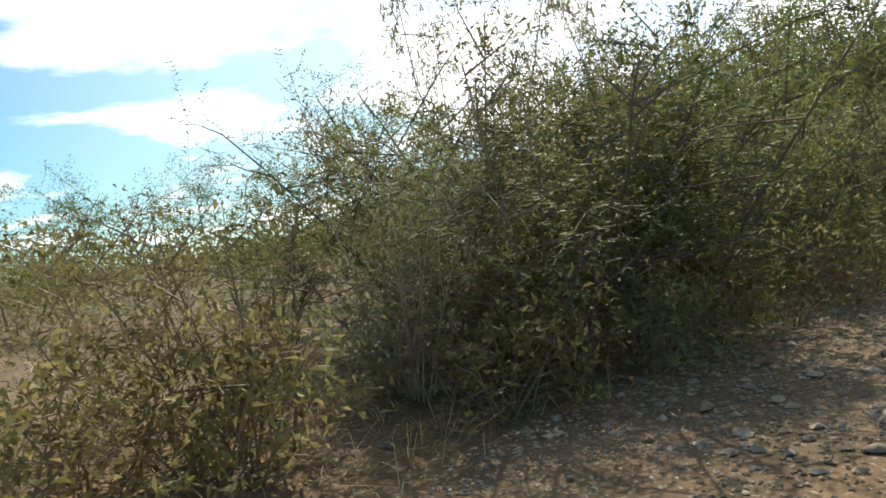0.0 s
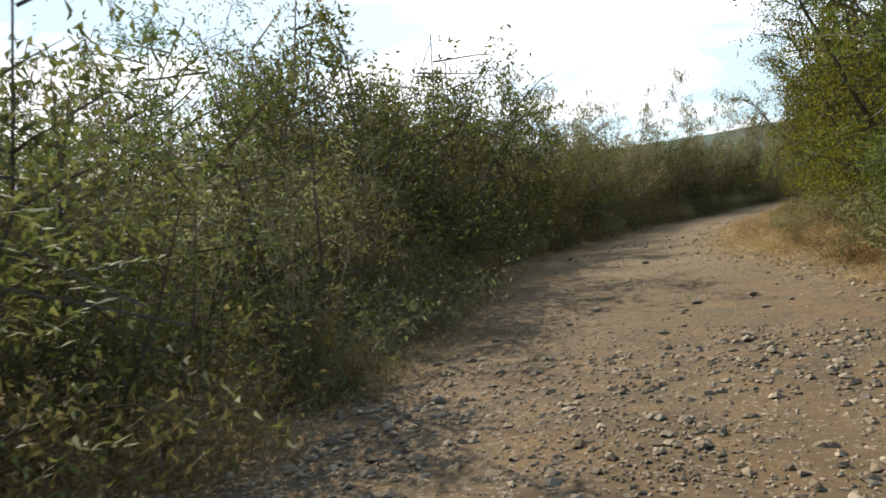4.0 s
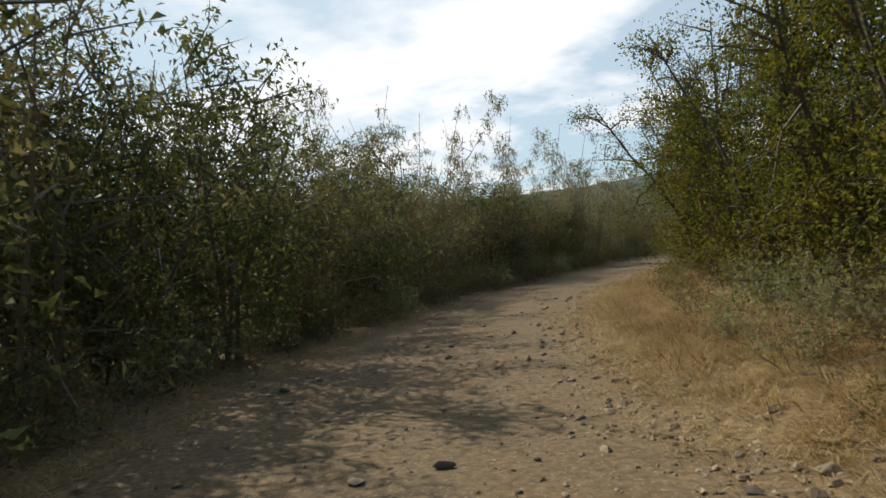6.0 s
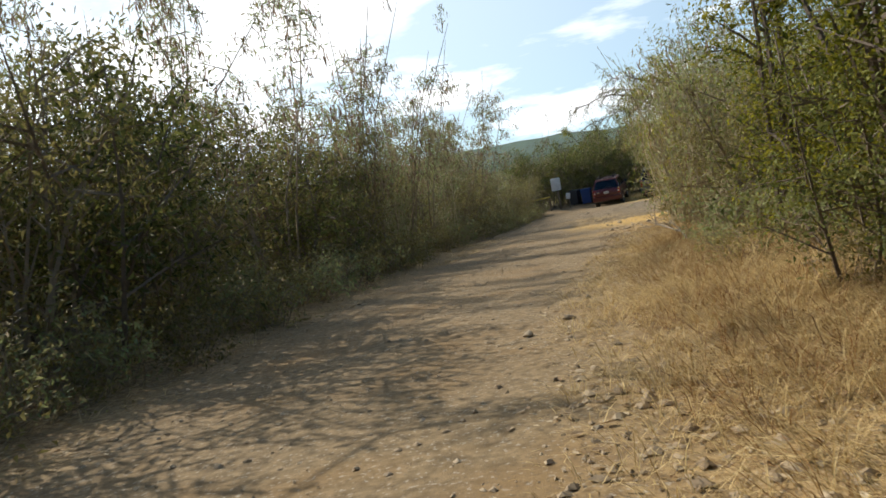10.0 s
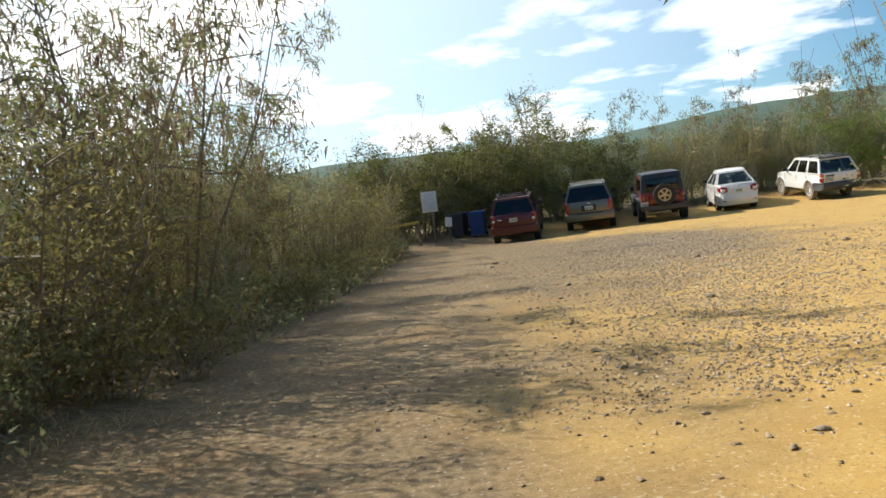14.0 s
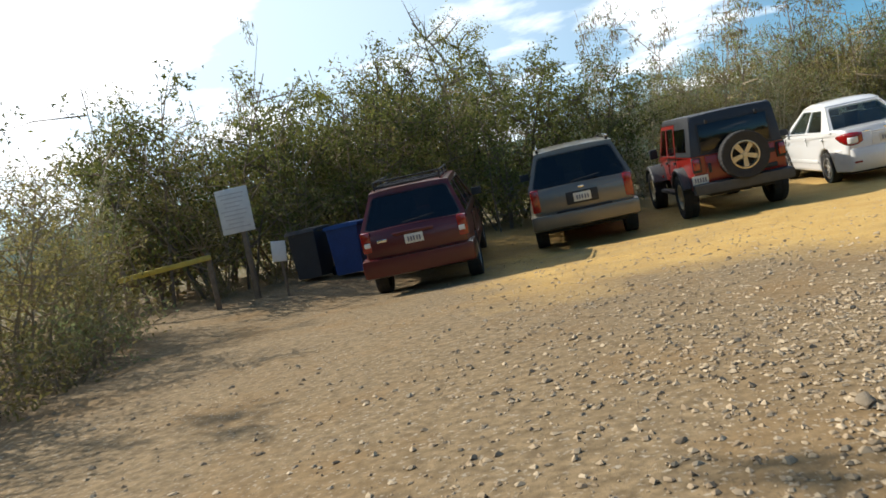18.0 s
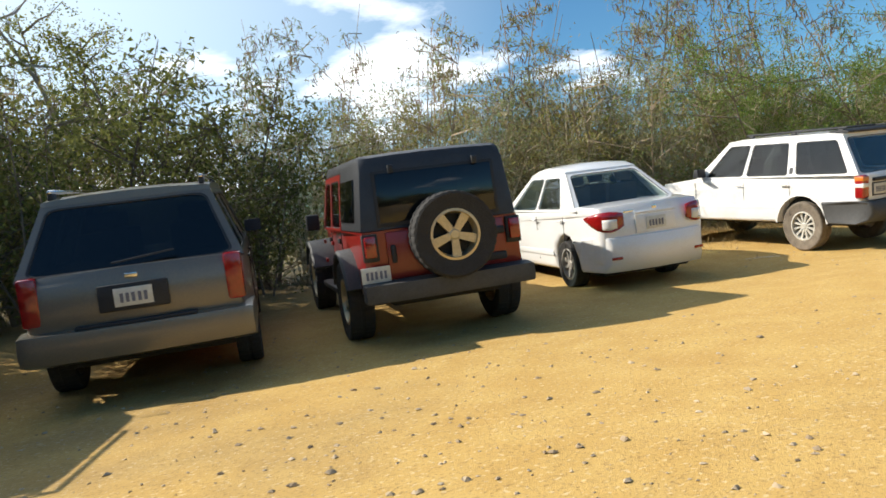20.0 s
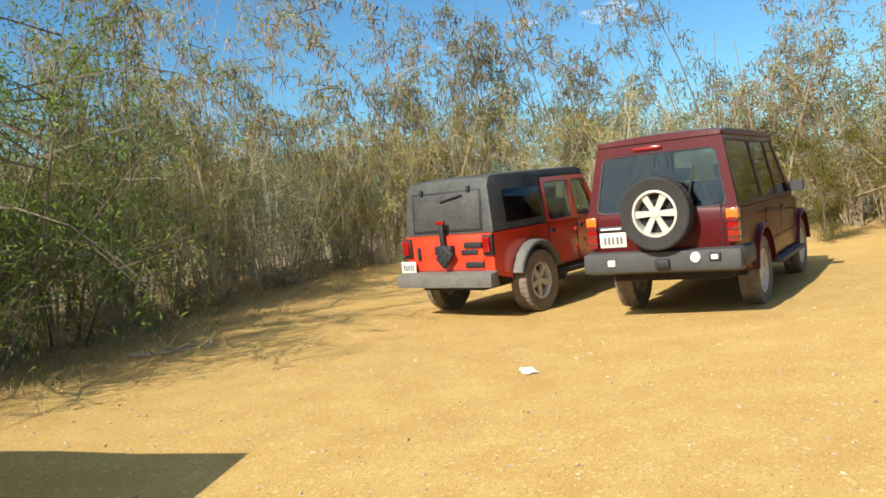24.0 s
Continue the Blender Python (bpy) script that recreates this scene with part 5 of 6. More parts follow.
def red_suv():
    g = dict(half=0.92, sill=0.42, wheel_r=0.38, rear_axle=0.98, front_axle=3.75, tumble=0.06, bow=0.08,
             top=[(0.04, 0.66), (0.0, 0.80), (0.03, 1.10), (0.08, 1.18), (3.0, 1.16), (3.2, 1.13), (4.35, 1.02), (4.62, 0.86), (4.68, 0.60)],
             belt=1.16, roof=1.74, roof_half=0.66, cols=[(0.08, 0.52), (1.15, 1.30), (2.1, 2.05), (3.22, 2.55)],
             margins=[(0.12, 0.08, 0.06, 0.12), (0.06, 0.05, 0.05, 0.12), (0.05, 0.18, 0.05, 0.12)], seats=[1.5, 2.4], glass=M_GLASS_DARK, rear_glass=M_GLASS_DARK, rim=0.6,
             rear_margin=(0.05, 0.05, 0.05, 0.10))
    e, hw = car("suv", on_lot(1.92, 27.6, -9.0) @ Matrix.Scale(0.94, 4), "dark red SUV with roof basket parked in the trees' shade", P_DKRED, g)
    for s in (-1, 1):
        t = block("tail_light", (0.16, 0.16, 0.34), (s * 0.785, 0.06, 1.02), M_RED_LENS, e, "", 0.03)
        block("clear_lens", (0.10, 0.02, 0.08), (s * 0.77, -0.022, 0.98), M_CLEAR, t, "", 0.01)
        block("basket_rail", (0.03, 1.5, 0.03), (s * 0.55, 1.25, 1.92), M_PLASTIC, e, "", 0.01)
        block("basket_rail", (0.03, 1.5, 0.03), (s * 0.55, 1.25, 1.82), M_PLASTIC, e, "", 0.01)
        for y in (0.5, 1.25, 2.0):
            block("basket_post", (0.03, 0.04, 0.15), (s * 0.55, y, 1.855), M_PLASTIC, e, "", 0.008)
    for y in (0.5, 0.8, 1.1, 1.4, 1.7, 2.0):
        block("basket_bar", (1.1, 0.03, 0.02), (0, y, 1.81), M_PLASTIC, e, "", 0.006)
    for z in (1.83, 1.92):
        block("basket_end", (1.12, 0.03, 0.03), (0, 0.5, z), M_PLASTIC, e, "", 0.01)
    solid("rear_bumper", [(-0.10, 0.46), (-0.13, 0.58), (-0.10, 0.74), (0.12, 0.76), (0.5, 0.74), (0.5, 0.5), (0.05, 0.42)], lambda y, z: 0.925 - 0.05 * max(0, 0.3 - y), P_DKRED, e, bow=0.05, bevel=0.04)
    number_plate(e, (0, -0.09, 0.98), (0, 0, 0))
    block("plate_garnish", (0.66, 0.03, 0.05), (0, -0.085, 1.09), P_DKRED, e, "", 0.015)
    block("badge", (0.16, 0.01, 0.05), (-0.52, -0.07, 1.02), M_CHROME, e, "plain pale badge", 0.008)
    block("wiper", (0.5, 0.02, 0.015), (0.1, 0.07, 1.26), M_PLASTIC, e, "", 0.004, (0, -6, 0))
    return e


def maroon_suv():
    g = dict(half=0.85, sill=0.46, wheel_r=0.39, rear_axle=1.08, front_axle=3.8, tumble=0.03, bow=0.02, arch_gap=0.09,
             top=[(0.04, 0.62), (0.0, 0.80), (0.0, 1.10), (0.02, 1.16), (3.1, 1.15), (3.3, 1.13), (4.25, 1.06), (4.45, 0.92), (4.48, 0.62)],
             belt=1.15, roof=1.93, roof_half=0.68, cols=[(0.02, 0.14), (1.32, 1.34), (2.25, 2.20), (3.28, 2.72)],
             margins=[(0.07, 0.05, 0.06, 0.12), (0.05, 0.05, 0.05, 0.12), (0.05, 0.18, 0.05, 0.12)], seats=[1.5, 2.45], rim=0.6, spokes=6, moulding=P_MAROON, handle=M_PLASTIC, tyre=M_TYRE_DUST, rim_mat=M_ALLOY_PALE, roof_round=0.035,
             rear_margin=(0.07, 0.07, 0.05, 0.20), glass=M_GLASS_DARK, rear_glass=M_GLASS)
    e, hw = car("suv", on_lot(20.55, 25.32, -111.3) @ Matrix.Diagonal((0.965, 1.0, 1.01, 1)), "maroon off-road SUV with spare wheel on its rear door", P_MAROON, g)
    for s in (-1, 1):
        t = block("tail_light", (0.125, 0.14, 0.35), (s * 0.77, 0.033, 0.985), M_RED_LENS, e, "red tail light with amber top and dark guard bars", 0.025)
        block("amber_band", (0.127, 0.142, 0.11), (s * 0.7705, 0.032, 1.10), M_AMBER, t, "", 0.02)
        for z in (0.86, 0.945, 1.03):
            block("guard_bar", (0.135, 0.15, 0.012), (s * 0.7715, 0.03, z), M_PLASTIC, t, "", 0.004)
        block("bumper_end", (0.12, 0.55, 0.20), (s * 0.82, 0.22, 0.66), M_TRIM, e, "", 0.04)
        for y in (1.08, 3.8):
            arch_lip(e, "arch_flare", y, 0.39, 0.48, 0.54, s * 0.80, s * 0.885, P_MAROON, 0.46)
        block("side_step", (0.18, 1.7, 0.06), (s * 0.87, 2.43, 0.44), M_TRIM, e, "", 0.025)
        block("roof_gutter", (0.025, 2.55, 0.03), (s * 0.69, 1.45, 1.91), P_MAROON, e, "", 0.01)
    solid("rear_bumper", [(-0.13, 0.56), (-0.15, 0.62), (-0.13, 0.76), (0.06, 0.78), (0.06, 0.52)], lambda y, z: 0.86, M_TRIM, e, "worn grey bumper", bevel=0.04)
    block("lamp_housing", (0.12, 0.03, 0.09), (0.60, -0.148, 0.69), M_PLASTIC, e, "", 0.015)
    block("fog_lamp", (0.075, 0.03, 0.05), (0.60, -0.158, 0.69), M_CLEAR, e, "", 0.012)
    block("fog_lamp", (0.09, 0.03, 0.07), (-0.52, -0.15, 0.66), M_CLEAR, e, "", 0.015)
    bm = bmesh.new(); lathe_mesh(bm, [(0.001, -0.165), (0.048, -0.162), (0.056, -0.14), (0.056, -0.1)], 20, "y", (0.40, 0, 0.69)); part("round_lamp", bm, M_CLEAR, e)
    block("hitch", (0.16, 0.08, 0.09), (0.05, -0.15, 0.64), M_PLASTIC, e, "", 0.02)
    number_plate(e, (-0.53, -0.02, 0.90), (0, 0, 0), 0.31, 0.16)
    block("plate_lamp_bar", (0.34, 0.03, 0.06), (-0.52, -0.015, 1.02), M_PLASTIC, e, "dark bar with pale strip", 0.01)
    block("plate_strip", (0.24, 0.01, 0.02), (-0.54, -0.034, 1.02), M_CLEAR, e, "", 0.003)
    wheel("spare_wheel", e, (0.03, -0.14, 1.16), 0.38, 0.22, 0.235, 6, -1, M_TYRE, "y", M_ALLOY_PALE)
    block("brake_light", (0.32, 0.02, 0.035), (-0.1, 0.105, 1.84), M_RED_LENS, e, "", 0.008)
    block("wiper", (0.02, 0.02, 0.40), (0.36, 0.03, 1.42), M_PLASTIC, e, "", 0.004, (0, 14, 0))
    block("door_seam", (0.008, 0.01, 0.62), (0.66, -0.004, 0.98), M_UNDER, e, "", 0.0)
    return e


def jeep(m, body_mat, top_mat, label, spare, rim_mat=None, front=True):
    """A four-door off-roader with hard top, flat flares and upright sides."""
    e = thing("off_roader", m, label, "car", "parked cars")
    trim = M_TRIM if spare else M_TRIM_DUST

    def hw(y, z):
        if y < 2.95: return 0.785 - 0.02 * max(0, 0.4 - y)
        return 0.66 - 0.05 * (y - 2.95)
    nose = [(2.96, 1.10), (4.20, 1.03), (4.22, 0.62), (2.98, 0.62)] if front else []
    prof = [(0.14, 0.60), (0.12, 0.66), (0.12, 1.13), (2.94, 1.13)] + nose + [(2.97 if front else 2.93, 0.52)] + arch(0.98, 0.42, 0.50, low=0.52)
    solid("body", prof, hw, body_mat, e, bevel=0.02)
    block("underbody", (1.1, 3.9, 0.24), (0, 2.1, 0.52), M_UNDER, e, "", 0.02)
    block("wheel_well", (1.4, 0.92, 0.44), (0, 0.98, 0.66), M_UNDER, e, "", 0.0)
    if front: solid("hood", [(2.97, 1.08), (2.96, 1.16), (3.5, 1.175), (4.05, 1.12), (4.22, 1.05), (4.23, 1.0)], lambda y, z: 0.665 - 0.05 * (y - 2.97), body_mat, e, crown=0.05, bevel=0.03)
    if front: block("grille", (1.12, 0.06, 0.42), (0, 4.23, 0.82), body_mat, e, "", 0.02)
    solid("hard_top", [(0.15, 1.135), (0.19, 1.72), (0.25, 1.82), (0.34, 1.85), (2.48, 1.865), (2.60, 1.82), (2.61, 1.75), (1.42, 1.75), (1.42, 1.135)], lambda y, z: 0.785 - max(0, z - 1.13) * 0.11, top_mat, e, crown=0.02, bevel=0.03)
    # hard top: rear and quarter panes set on it
    block("rear_window", (1.16, 0.012, 0.47), (0, 0.158, 1.43), M_GLASS_DARK if spare else top_mat, e, "", 0.006, (-4, 0, 0))
    block("window_seal", (1.22, 0.008, 0.53), (0, 0.162, 1.43), M_PLASTIC, e, "", 0.003, (-4, 0, 0))
    for s in (-1, 1):
        block("quarter_window", (0.014, 0.86, 0.42), (s * (0.765 - 0.004), 0.90, 1.44), M_GLASS_DARK, e, "", 0.006, (0, -s * 6.3, 0))
        for (y0, t0), (y1, t1), mar in (((1.43, 1.43), (2.20, 2.20), (0.10, 0.08, 0.06, 0.12)), ((2.20, 2.20), (2.97, 2.62), (0.08, 0.16, 0.06, 0.12))):
            wb, wr = 0.785, 0.722
            q = [(-wb, y1, 1.135), (-wb, y0, 1.135), (-wr, t0, 1.75), (-wr, t1, 1.75)] if s < 0 else [(wb, y0, 1.135), (wb, y1, 1.135), (wr, t1, 1.75), (wr, t0, 1.75)]
            if s < 0: mar = (mar[1], mar[0], mar[2], mar[3])
            cell(e, q, mar, 0.07, body_mat, M_GLASS, pane_name="door_window")
        for y in (1.50, 2.27):
            block("door_gap", (0.008, 0.012, 0.56), (s * 0.787, y - 0.06, 0.84), M_UNDER, e, "", 0.0)
            block("door_handle", (0.03, 0.11, 0.06), (s * 0.797, y + 0.04, 1.02), M_PLASTIC, e, "", 0.012)
            block("door_hinge", (0.03, 0.08, 0.05), (s * 0.795, y + 0.66, 0.98), body_mat, e, "", 0.008)
            block("door_hinge", (0.03, 0.08, 0.05), (s * 0.795, y + 0.66, 0.74), body_mat, e, "", 0.008)
        t = block("tail_light", (0.11, 0.09, 0.20), (s * 0.72, 0.09, 0.99), M_RED_LENS, e, "", 0.015)
        block("light_housing", (0.15, 0.06, 0.26), (s * 0.715, 0.115, 0.98), M_PLASTIC, t, "", 0.01)
        arch_lip(e, "rear_flare", 0.98, 0.42, 0.47, 0.54, s * 0.77, s * 0.935, trim, 0.56)
        if front: arch_lip(e, "front_flare", 3.92, 0.42, 0.49, 0.56, s * 0.55, s * 0.935, trim, 0.60)
        wheel("wheel", e, (s * 0.79, 0.98, 0.41), 0.41, 0.26, 0.235, 5, s, M_TYRE_DUST if not spare else M_TYRE, "x", rim_mat)
        if front: wheel("wheel", e, (s * 0.79, 3.92, 0.41), 0.41, 0.26, 0.235, 5, s, M_TYRE_DUST if not spare else M_TYRE, "x", rim_mat)
        if front: block("mirror", (0.17, 0.09, 0.20), (s * 0.93, 2.86, 1.24), M_PLASTIC, e, "", 0.03)
        block("side_step", (0.14, 1.6, 0.07), (s * 0.80, 2.3, 0.44), M_PLASTIC, e, "", 0.025)
    cell(e, [(0.74, 3.0, 1.14), (-0.74, 3.0, 1.14), (-0.69, 2.62, 1.79), (0.69, 2.62, 1.79)], (0.06, 0.06, 0.08, 0.10), 0.04, body_mat, M_GLASS, pane_name="windscreen")
    seats(e, [1.45, 2.25], 1.2, 0.75, M_SEAT)
    solid("rear_bumper", [(-0.06, 0.47), (-0.08, 0.52), (-0.07, 0.64), (0.10, 0.66), (0.12, 0.47)], lambda y, z: 0.84, trim, e, "grey moulded bumper", bow=0.03, bevel=0.035)
    if front: solid("front_bumper", [(4.26, 0.48), (4.26, 0.66), (4.46, 0.64), (4.48, 0.5)], lambda y, z: 0.80, M_TRIM, e, bevel=0.03)
    block("tailgate", (1.18, 0.03, 0.44), (0.03, 0.115, 0.89), body_mat, e, "", 0.02)
    for z in (0.74, 0.99):
        block("gate_hinge", (0.30, 0.03, 0.075), (0.47, 0.09, z), M_PLASTIC, e, "", 0.012)
    block("gate_handle", (0.05, 0.05, 0.17), (-0.50, 0.09, 0.90), M_PLASTIC, e, "", 0.015)
    number_plate(e, (-0.70, 0.06, 0.73), (0, 0, 0), 0.28, 0.15)
    for s in (-1, 1):
        block("glass_hinge", (0.05, 0.04, 0.08), (s * 0.42, 0.165, 1.70), M_PLASTIC, e, "", 0.01)
    if spare:
        wheel("spare_wheel", e, (0.05, -0.06, 1.02), 0.41, 0.26, 0.235, 5, -1, M_TYRE, "y", rim_mat)
        block("wheel_bracket", (0.24, 0.12, 0.24), (0.05, 0.06, 1.02), M_PLASTIC, e, "", 0.02)
    else:
        b = block("wheel_carrier", (0.30, 0.10, 0.12), (0.0, 0.06, 0.94), M_PLASTIC, e, "bare black spare-wheel carrier", 0.02)
        block("carrier_plate", (0.20, 0.05, 0.26), (0.03, 0.01, 0.86), M_PLASTIC, b, "", 0.02, (0, 45, 0))
        block("carrier_arm", (0.08, 0.05, 0.30), (-0.02, 0.06, 1.14), M_PLASTIC, b, "", 0.015)
        block("brake_light", (0.14, 0.05, 0.05), (-0.02, 0.05, 1.30), M_RED_LENS, b, "", 0.012)
        for k in range(5):
            a = radians(72 * k + 20)
            block("stud", (0.018, 0.05, 0.018), (0.03 + 0.075 * math.cos(a), -0.02, 0.86 + 0.075 * math.sin(a)), M_TRIM, b, "", 0.004)
        block("bumper_panel", (0.34, 0.02, 0.07), (0.02, -0.078, 0.59), M_TRIM_DUST, e, "pale worn patch of the bumper", 0.008)
        block("gate_vent", (0.28, 0.02, 0.07), (0.40, 0.095, 0.90), M_PLASTIC, e, "", 0.01)
        block("wiper", (0.40, 0.02, 0.02), (0.12, 0.145, 1.60), M_PLASTIC, e, "", 0.004, (0, -10, 0))
    return e


M_GOLD_ALLOY = mat("pale_gold_alloy", (0.62, 0.52, 0.33), 0.4, 0.6, noise_scale=8, dark=0.7)
sedan(); white_suv(); grey_suv(); red_suv(); maroon_suv()
jeep(on_lot(7.69, 28.99, -9.7), P_JEEP, P_TOP, "red four-door off-roader with black hard top and spare wheel", True, M_GOLD_ALLOY)
jeep(on_lot(21.85, 27.95, -119.0) @ Matrix.Diagonal((0.955, 0.96, 1.0, 1)), P_JEEP2, P_TOP2, "orange-red four-door off-roader with dusty hard top, spare wheel missing", False, M_ALLOY_PALE)


# ---------- the red off-roader at the first bend, whose nose the view starts over ----------
def own_car():
    cam_at = look((12.563, -53.595, 1.3115), (12.563 - 1.850, -53.595 + 0.760, 1.3115 - 0.042), -8.3) @ Matrix(((1, 0, 0, 0), (0, 0, 1, 0), (0, -1, 0, 0), (0, 0, 0, 1)))
    shift = Vector((0.92, 3.30, 1.24))
    e = jeep(cam_at @ Matrix.Translation(Vector((0.018, 0, 0)) - shift), P_OWN, P_TOP, "dusty red off-roader with grey plastic fenders, standing at the bend", True, None, False)

    def put(ob):
        ob.location = shift
        return ob
    # hood: sections across, from the seam on its right over the crown to the seam on its left
    curve = [(0.0, 0.0), (0.025, 0.135), (0.07, 0.26), (0.125, 0.37), (0.21, 0.50), (0.32, 0.63), (0.46, 0.76), (0.64, 0.88), (0.83, 0.96), (1.0, 1.0)]
    ys = [-0.32, -0.1, 0.16, 0.30, 0.50, 0.70, 0.90, 1.05, 1.20, 1.32, 1.40, 1.45, 1.475, 1.485]
    vs, fs = [], []
    for y in ys:
        xs = -0.31 + 0.124 * (y - 0.16) / 1.29
        zs = -0.188 + 0.061 * (y - 0.16) / 1.29
        hh = 0.375 - 0.14 * (max(y, 0.1) - 0.16) / 1.26 if y <= 1.42 else 0.235 - (y - 1.42) * 3.1
        zs -= 0.0 if y < 1.46 else (y - 1.46) * 3.0
        half = (xs + 0.92)
        row = [(xs - half * t, y - 0.10 * (1 - t) ** 3 * (y > 1.3), zs + hh * k) for t, k in curve]
        row += [(-0.92 - (x + 0.92), yy, z) for x, yy, z in row[-2::-1]]
        vs += row
    n = len(vs) // len(ys)
    for i in range(len(ys) - 1):
        for k in range(n - 1):
            fs.append((i * n + k, i * n + k + 1, (i + 1) * n + k + 1, (i + 1) * n + k))
    hood = put(mesh_part("hood", vs, fs, P_OWN, e, "glossy red hood, dusty and streaked with mud"))
    finish(hood.data, 50)
    mod = hood.modifiers.new("thick", "SOLIDIFY"); mod.thickness = 0.02; mod.offset = 0.0
    for s in (1, -1):
        def mx(x):
            return x if s > 0 else -1.84 - x
        # red side strip under the seam, then the wing's side wall
        rows = []
        for y in (-0.34, 0.10, 0.5, 0.9, 1.25, 1.42, 1.46):
            xs = -0.31 + 0.124 * (y - 0.16) / 1.29; zs = -0.194 + 0.061 * (y - 0.16) / 1.29 - (0.05 if y > 1.45 else 0)
            rows.append([(mx(xs - 0.10), y, zs - 0.03), (mx(xs - 0.004), y, zs - 0.028), (mx(xs + 0.004), y, zs - 0.002), (mx(xs + 0.016), y, zs + 0.002), (mx(xs + 0.05), y, zs - 0.02), (mx(-0.10), y, -0.19), (mx(-0.10), y, -0.55)])
        vs = [p for r in rows for p in r]; m = 7
        fs = [(i * m + k, i * m + k + 1, (i + 1) * m + k + 1, (i + 1) * m + k) for i in range(len(rows) - 1) for k in range(m - 1)]
        w = put(mesh_part("wing", vs, fs, P_OWN, e)); finish(w.data, 40)
        mod = w.modifiers.new("thick", "SOLIDIFY"); mod.thickness = 0.012
        # flat-topped plastic fender with a rolled outer edge
        rows = []
        for y, z, a, b in ((-0.16, -0.60, -0.10, 0.10), (-0.14, -0.30, -0.105, 0.115), (-0.06, -0.180, -0.134, 0.10), (0.1, -0.163, -0.136, 0.112), (0.34, -0.160, -0.134, 0.126), (0.5, -0.158, -0.130, 0.138), (0.8, -0.158, -0.124, 0.164), (1.1, -0.157, -0.122, 0.184),
                           (1.30, -0.157, -0.122, 0.192), (1.37, -0.159, -0.124, 0.188), (1.40, -0.172, -0.124, 0.18), (1.415, -0.205, -0.122, 0.175), (1.42, -0.42, -0.118, 0.17)):
            rows.append([(mx(a), y, z - 0.06), (mx(a), y, z - 0.006), (mx(a + 0.012), y, z), (mx(a + 0.05), y, z + 0.002), (mx((a + b) / 2), y, z + 0.004), (mx(b - 0.045), y, z), (mx(b - 0.012), y, z - 0.008), (mx(b), y, z - 0.03), (mx(b - 0.004), y, z - 0.10)])
        vs = [p for r in rows for p in r]; m = 9
        fs = [(i * m + k, i * m + k + 1, (i + 1) * m + k + 1, (i + 1) * m + k) for i in range(len(rows) - 1) for k in range(m - 1)]
        f = put(mesh_part("fender", vs, fs, M_FENDER, e, "grey textured plastic fender")); finish(f.data, 45)
        mod = f.modifiers.new("thick", "SOLIDIFY"); mod.thickness = 0.008
        # rubber hood latch
        l = put(block("hood_latch", (0.055, 0.05, 0.035), (mx(-0.155), 1.36, -0.145), M_PLASTIC, e, "black rubber hood latch", 0.012))
        a = block("latch_strap", (0.045, 0.035, 0.13), (mx(-0.190), 1.38, -0.085), M_PLASTIC, l, "", 0.012, (0, -36 * s, 0)); a.location = (0, 0, 0)
        b = block("latch_tab", (0.035, 0.03, 0.05), (mx(-0.235), 1.39, -0.030), M_PLASTIC, l, "", 0.01, (0, -50 * s, 0)); b.location = (0, 0, 0)
        wheel("wheel", e, (0.79 * s, 4.13, 0.41), 0.41, 0.26, 0.235, 5, s, M_TYRE_DUST)
    put(block("grille", (1.24, 0.05, 0.40), (-0.92, 1.44, -0.46), P_OWN, e, "", 0.03))
    put(block("front_bumper", (1.66, 0.20, 0.20), (-0.92, 1.62, -0.68), M_PLASTIC, e, "", 0.04))
    return e


P_OWN = paint("dusty_red_paint", (0.40, 0.013, 0.005), coat=0.16, spec=0.03, rough=0.8, dust=0.06, dust_col=(0.50, 0.20, 0.12), specks=True)
M_FENDER = mat("fender_plastic", (0.055, 0.058, 0.058), 0.62, noise_scale=150, dark=0.45, bump=0.35, bump_scale=500, spec=0.35)
own_car()

# ---------- sign, bins, barrier ----------
def sign_board():
    e = thing("notice_sign", pose(-1.08, 29.95, height(-1.08, 29.95), 0, 0, -14), "white notice board with unreadable pale lines on a wooden post", "sign")
    b = block("board", (0.62, 0.025, 0.80), (0, 0, 1.62), M_BOARD, e, "weathered white board", 0.006)
    for k in range(9):
        block("text_bar", (0.50 - 0.07 * ((k * 5) % 4), 0.004, 0.018), (-0.02 + 0.01 * (k % 3), -0.0155, 1.92 - 0.075 * k), M_FAINT, b, "", 0.0)
    block("post", (0.09, 0.09, 2.0), (0.06, 0.06, 0.95), M_POST, e, "", 0.012)
    s = thing("small_notice", pose(-0.42, 29.6, height(-0.42, 29.6), 0, 0, -20), "small white notice on a thin stake", "sign")
    block("panel", (0.28, 0.015, 0.36), (0, 0, 0.80), M_BOARD, s, "", 0.004, (0, 6, 0))
    block("stake", (0.04, 0.04, 1.0), (0, 0.03, 0.45), M_POST, s, "", 0.006)
    g = thing("barrier", pose(-2.3, 29.3, height(-2.3, 29.3), 0, 0, 6), "yellow barrier bar on two wooden posts", "barrier")
    block("bar", (1.55, 0.06, 0.09), (0, 0, 0.86), M_YELLOW, g, "yellow painted bar", 0.015, (0, -3, 0))
    for x in (-0.7, 0.72):
        block("post", (0.09, 0.09, 1.05), (x, 0.08, 0.45), M_POST, g, "", 0.012)


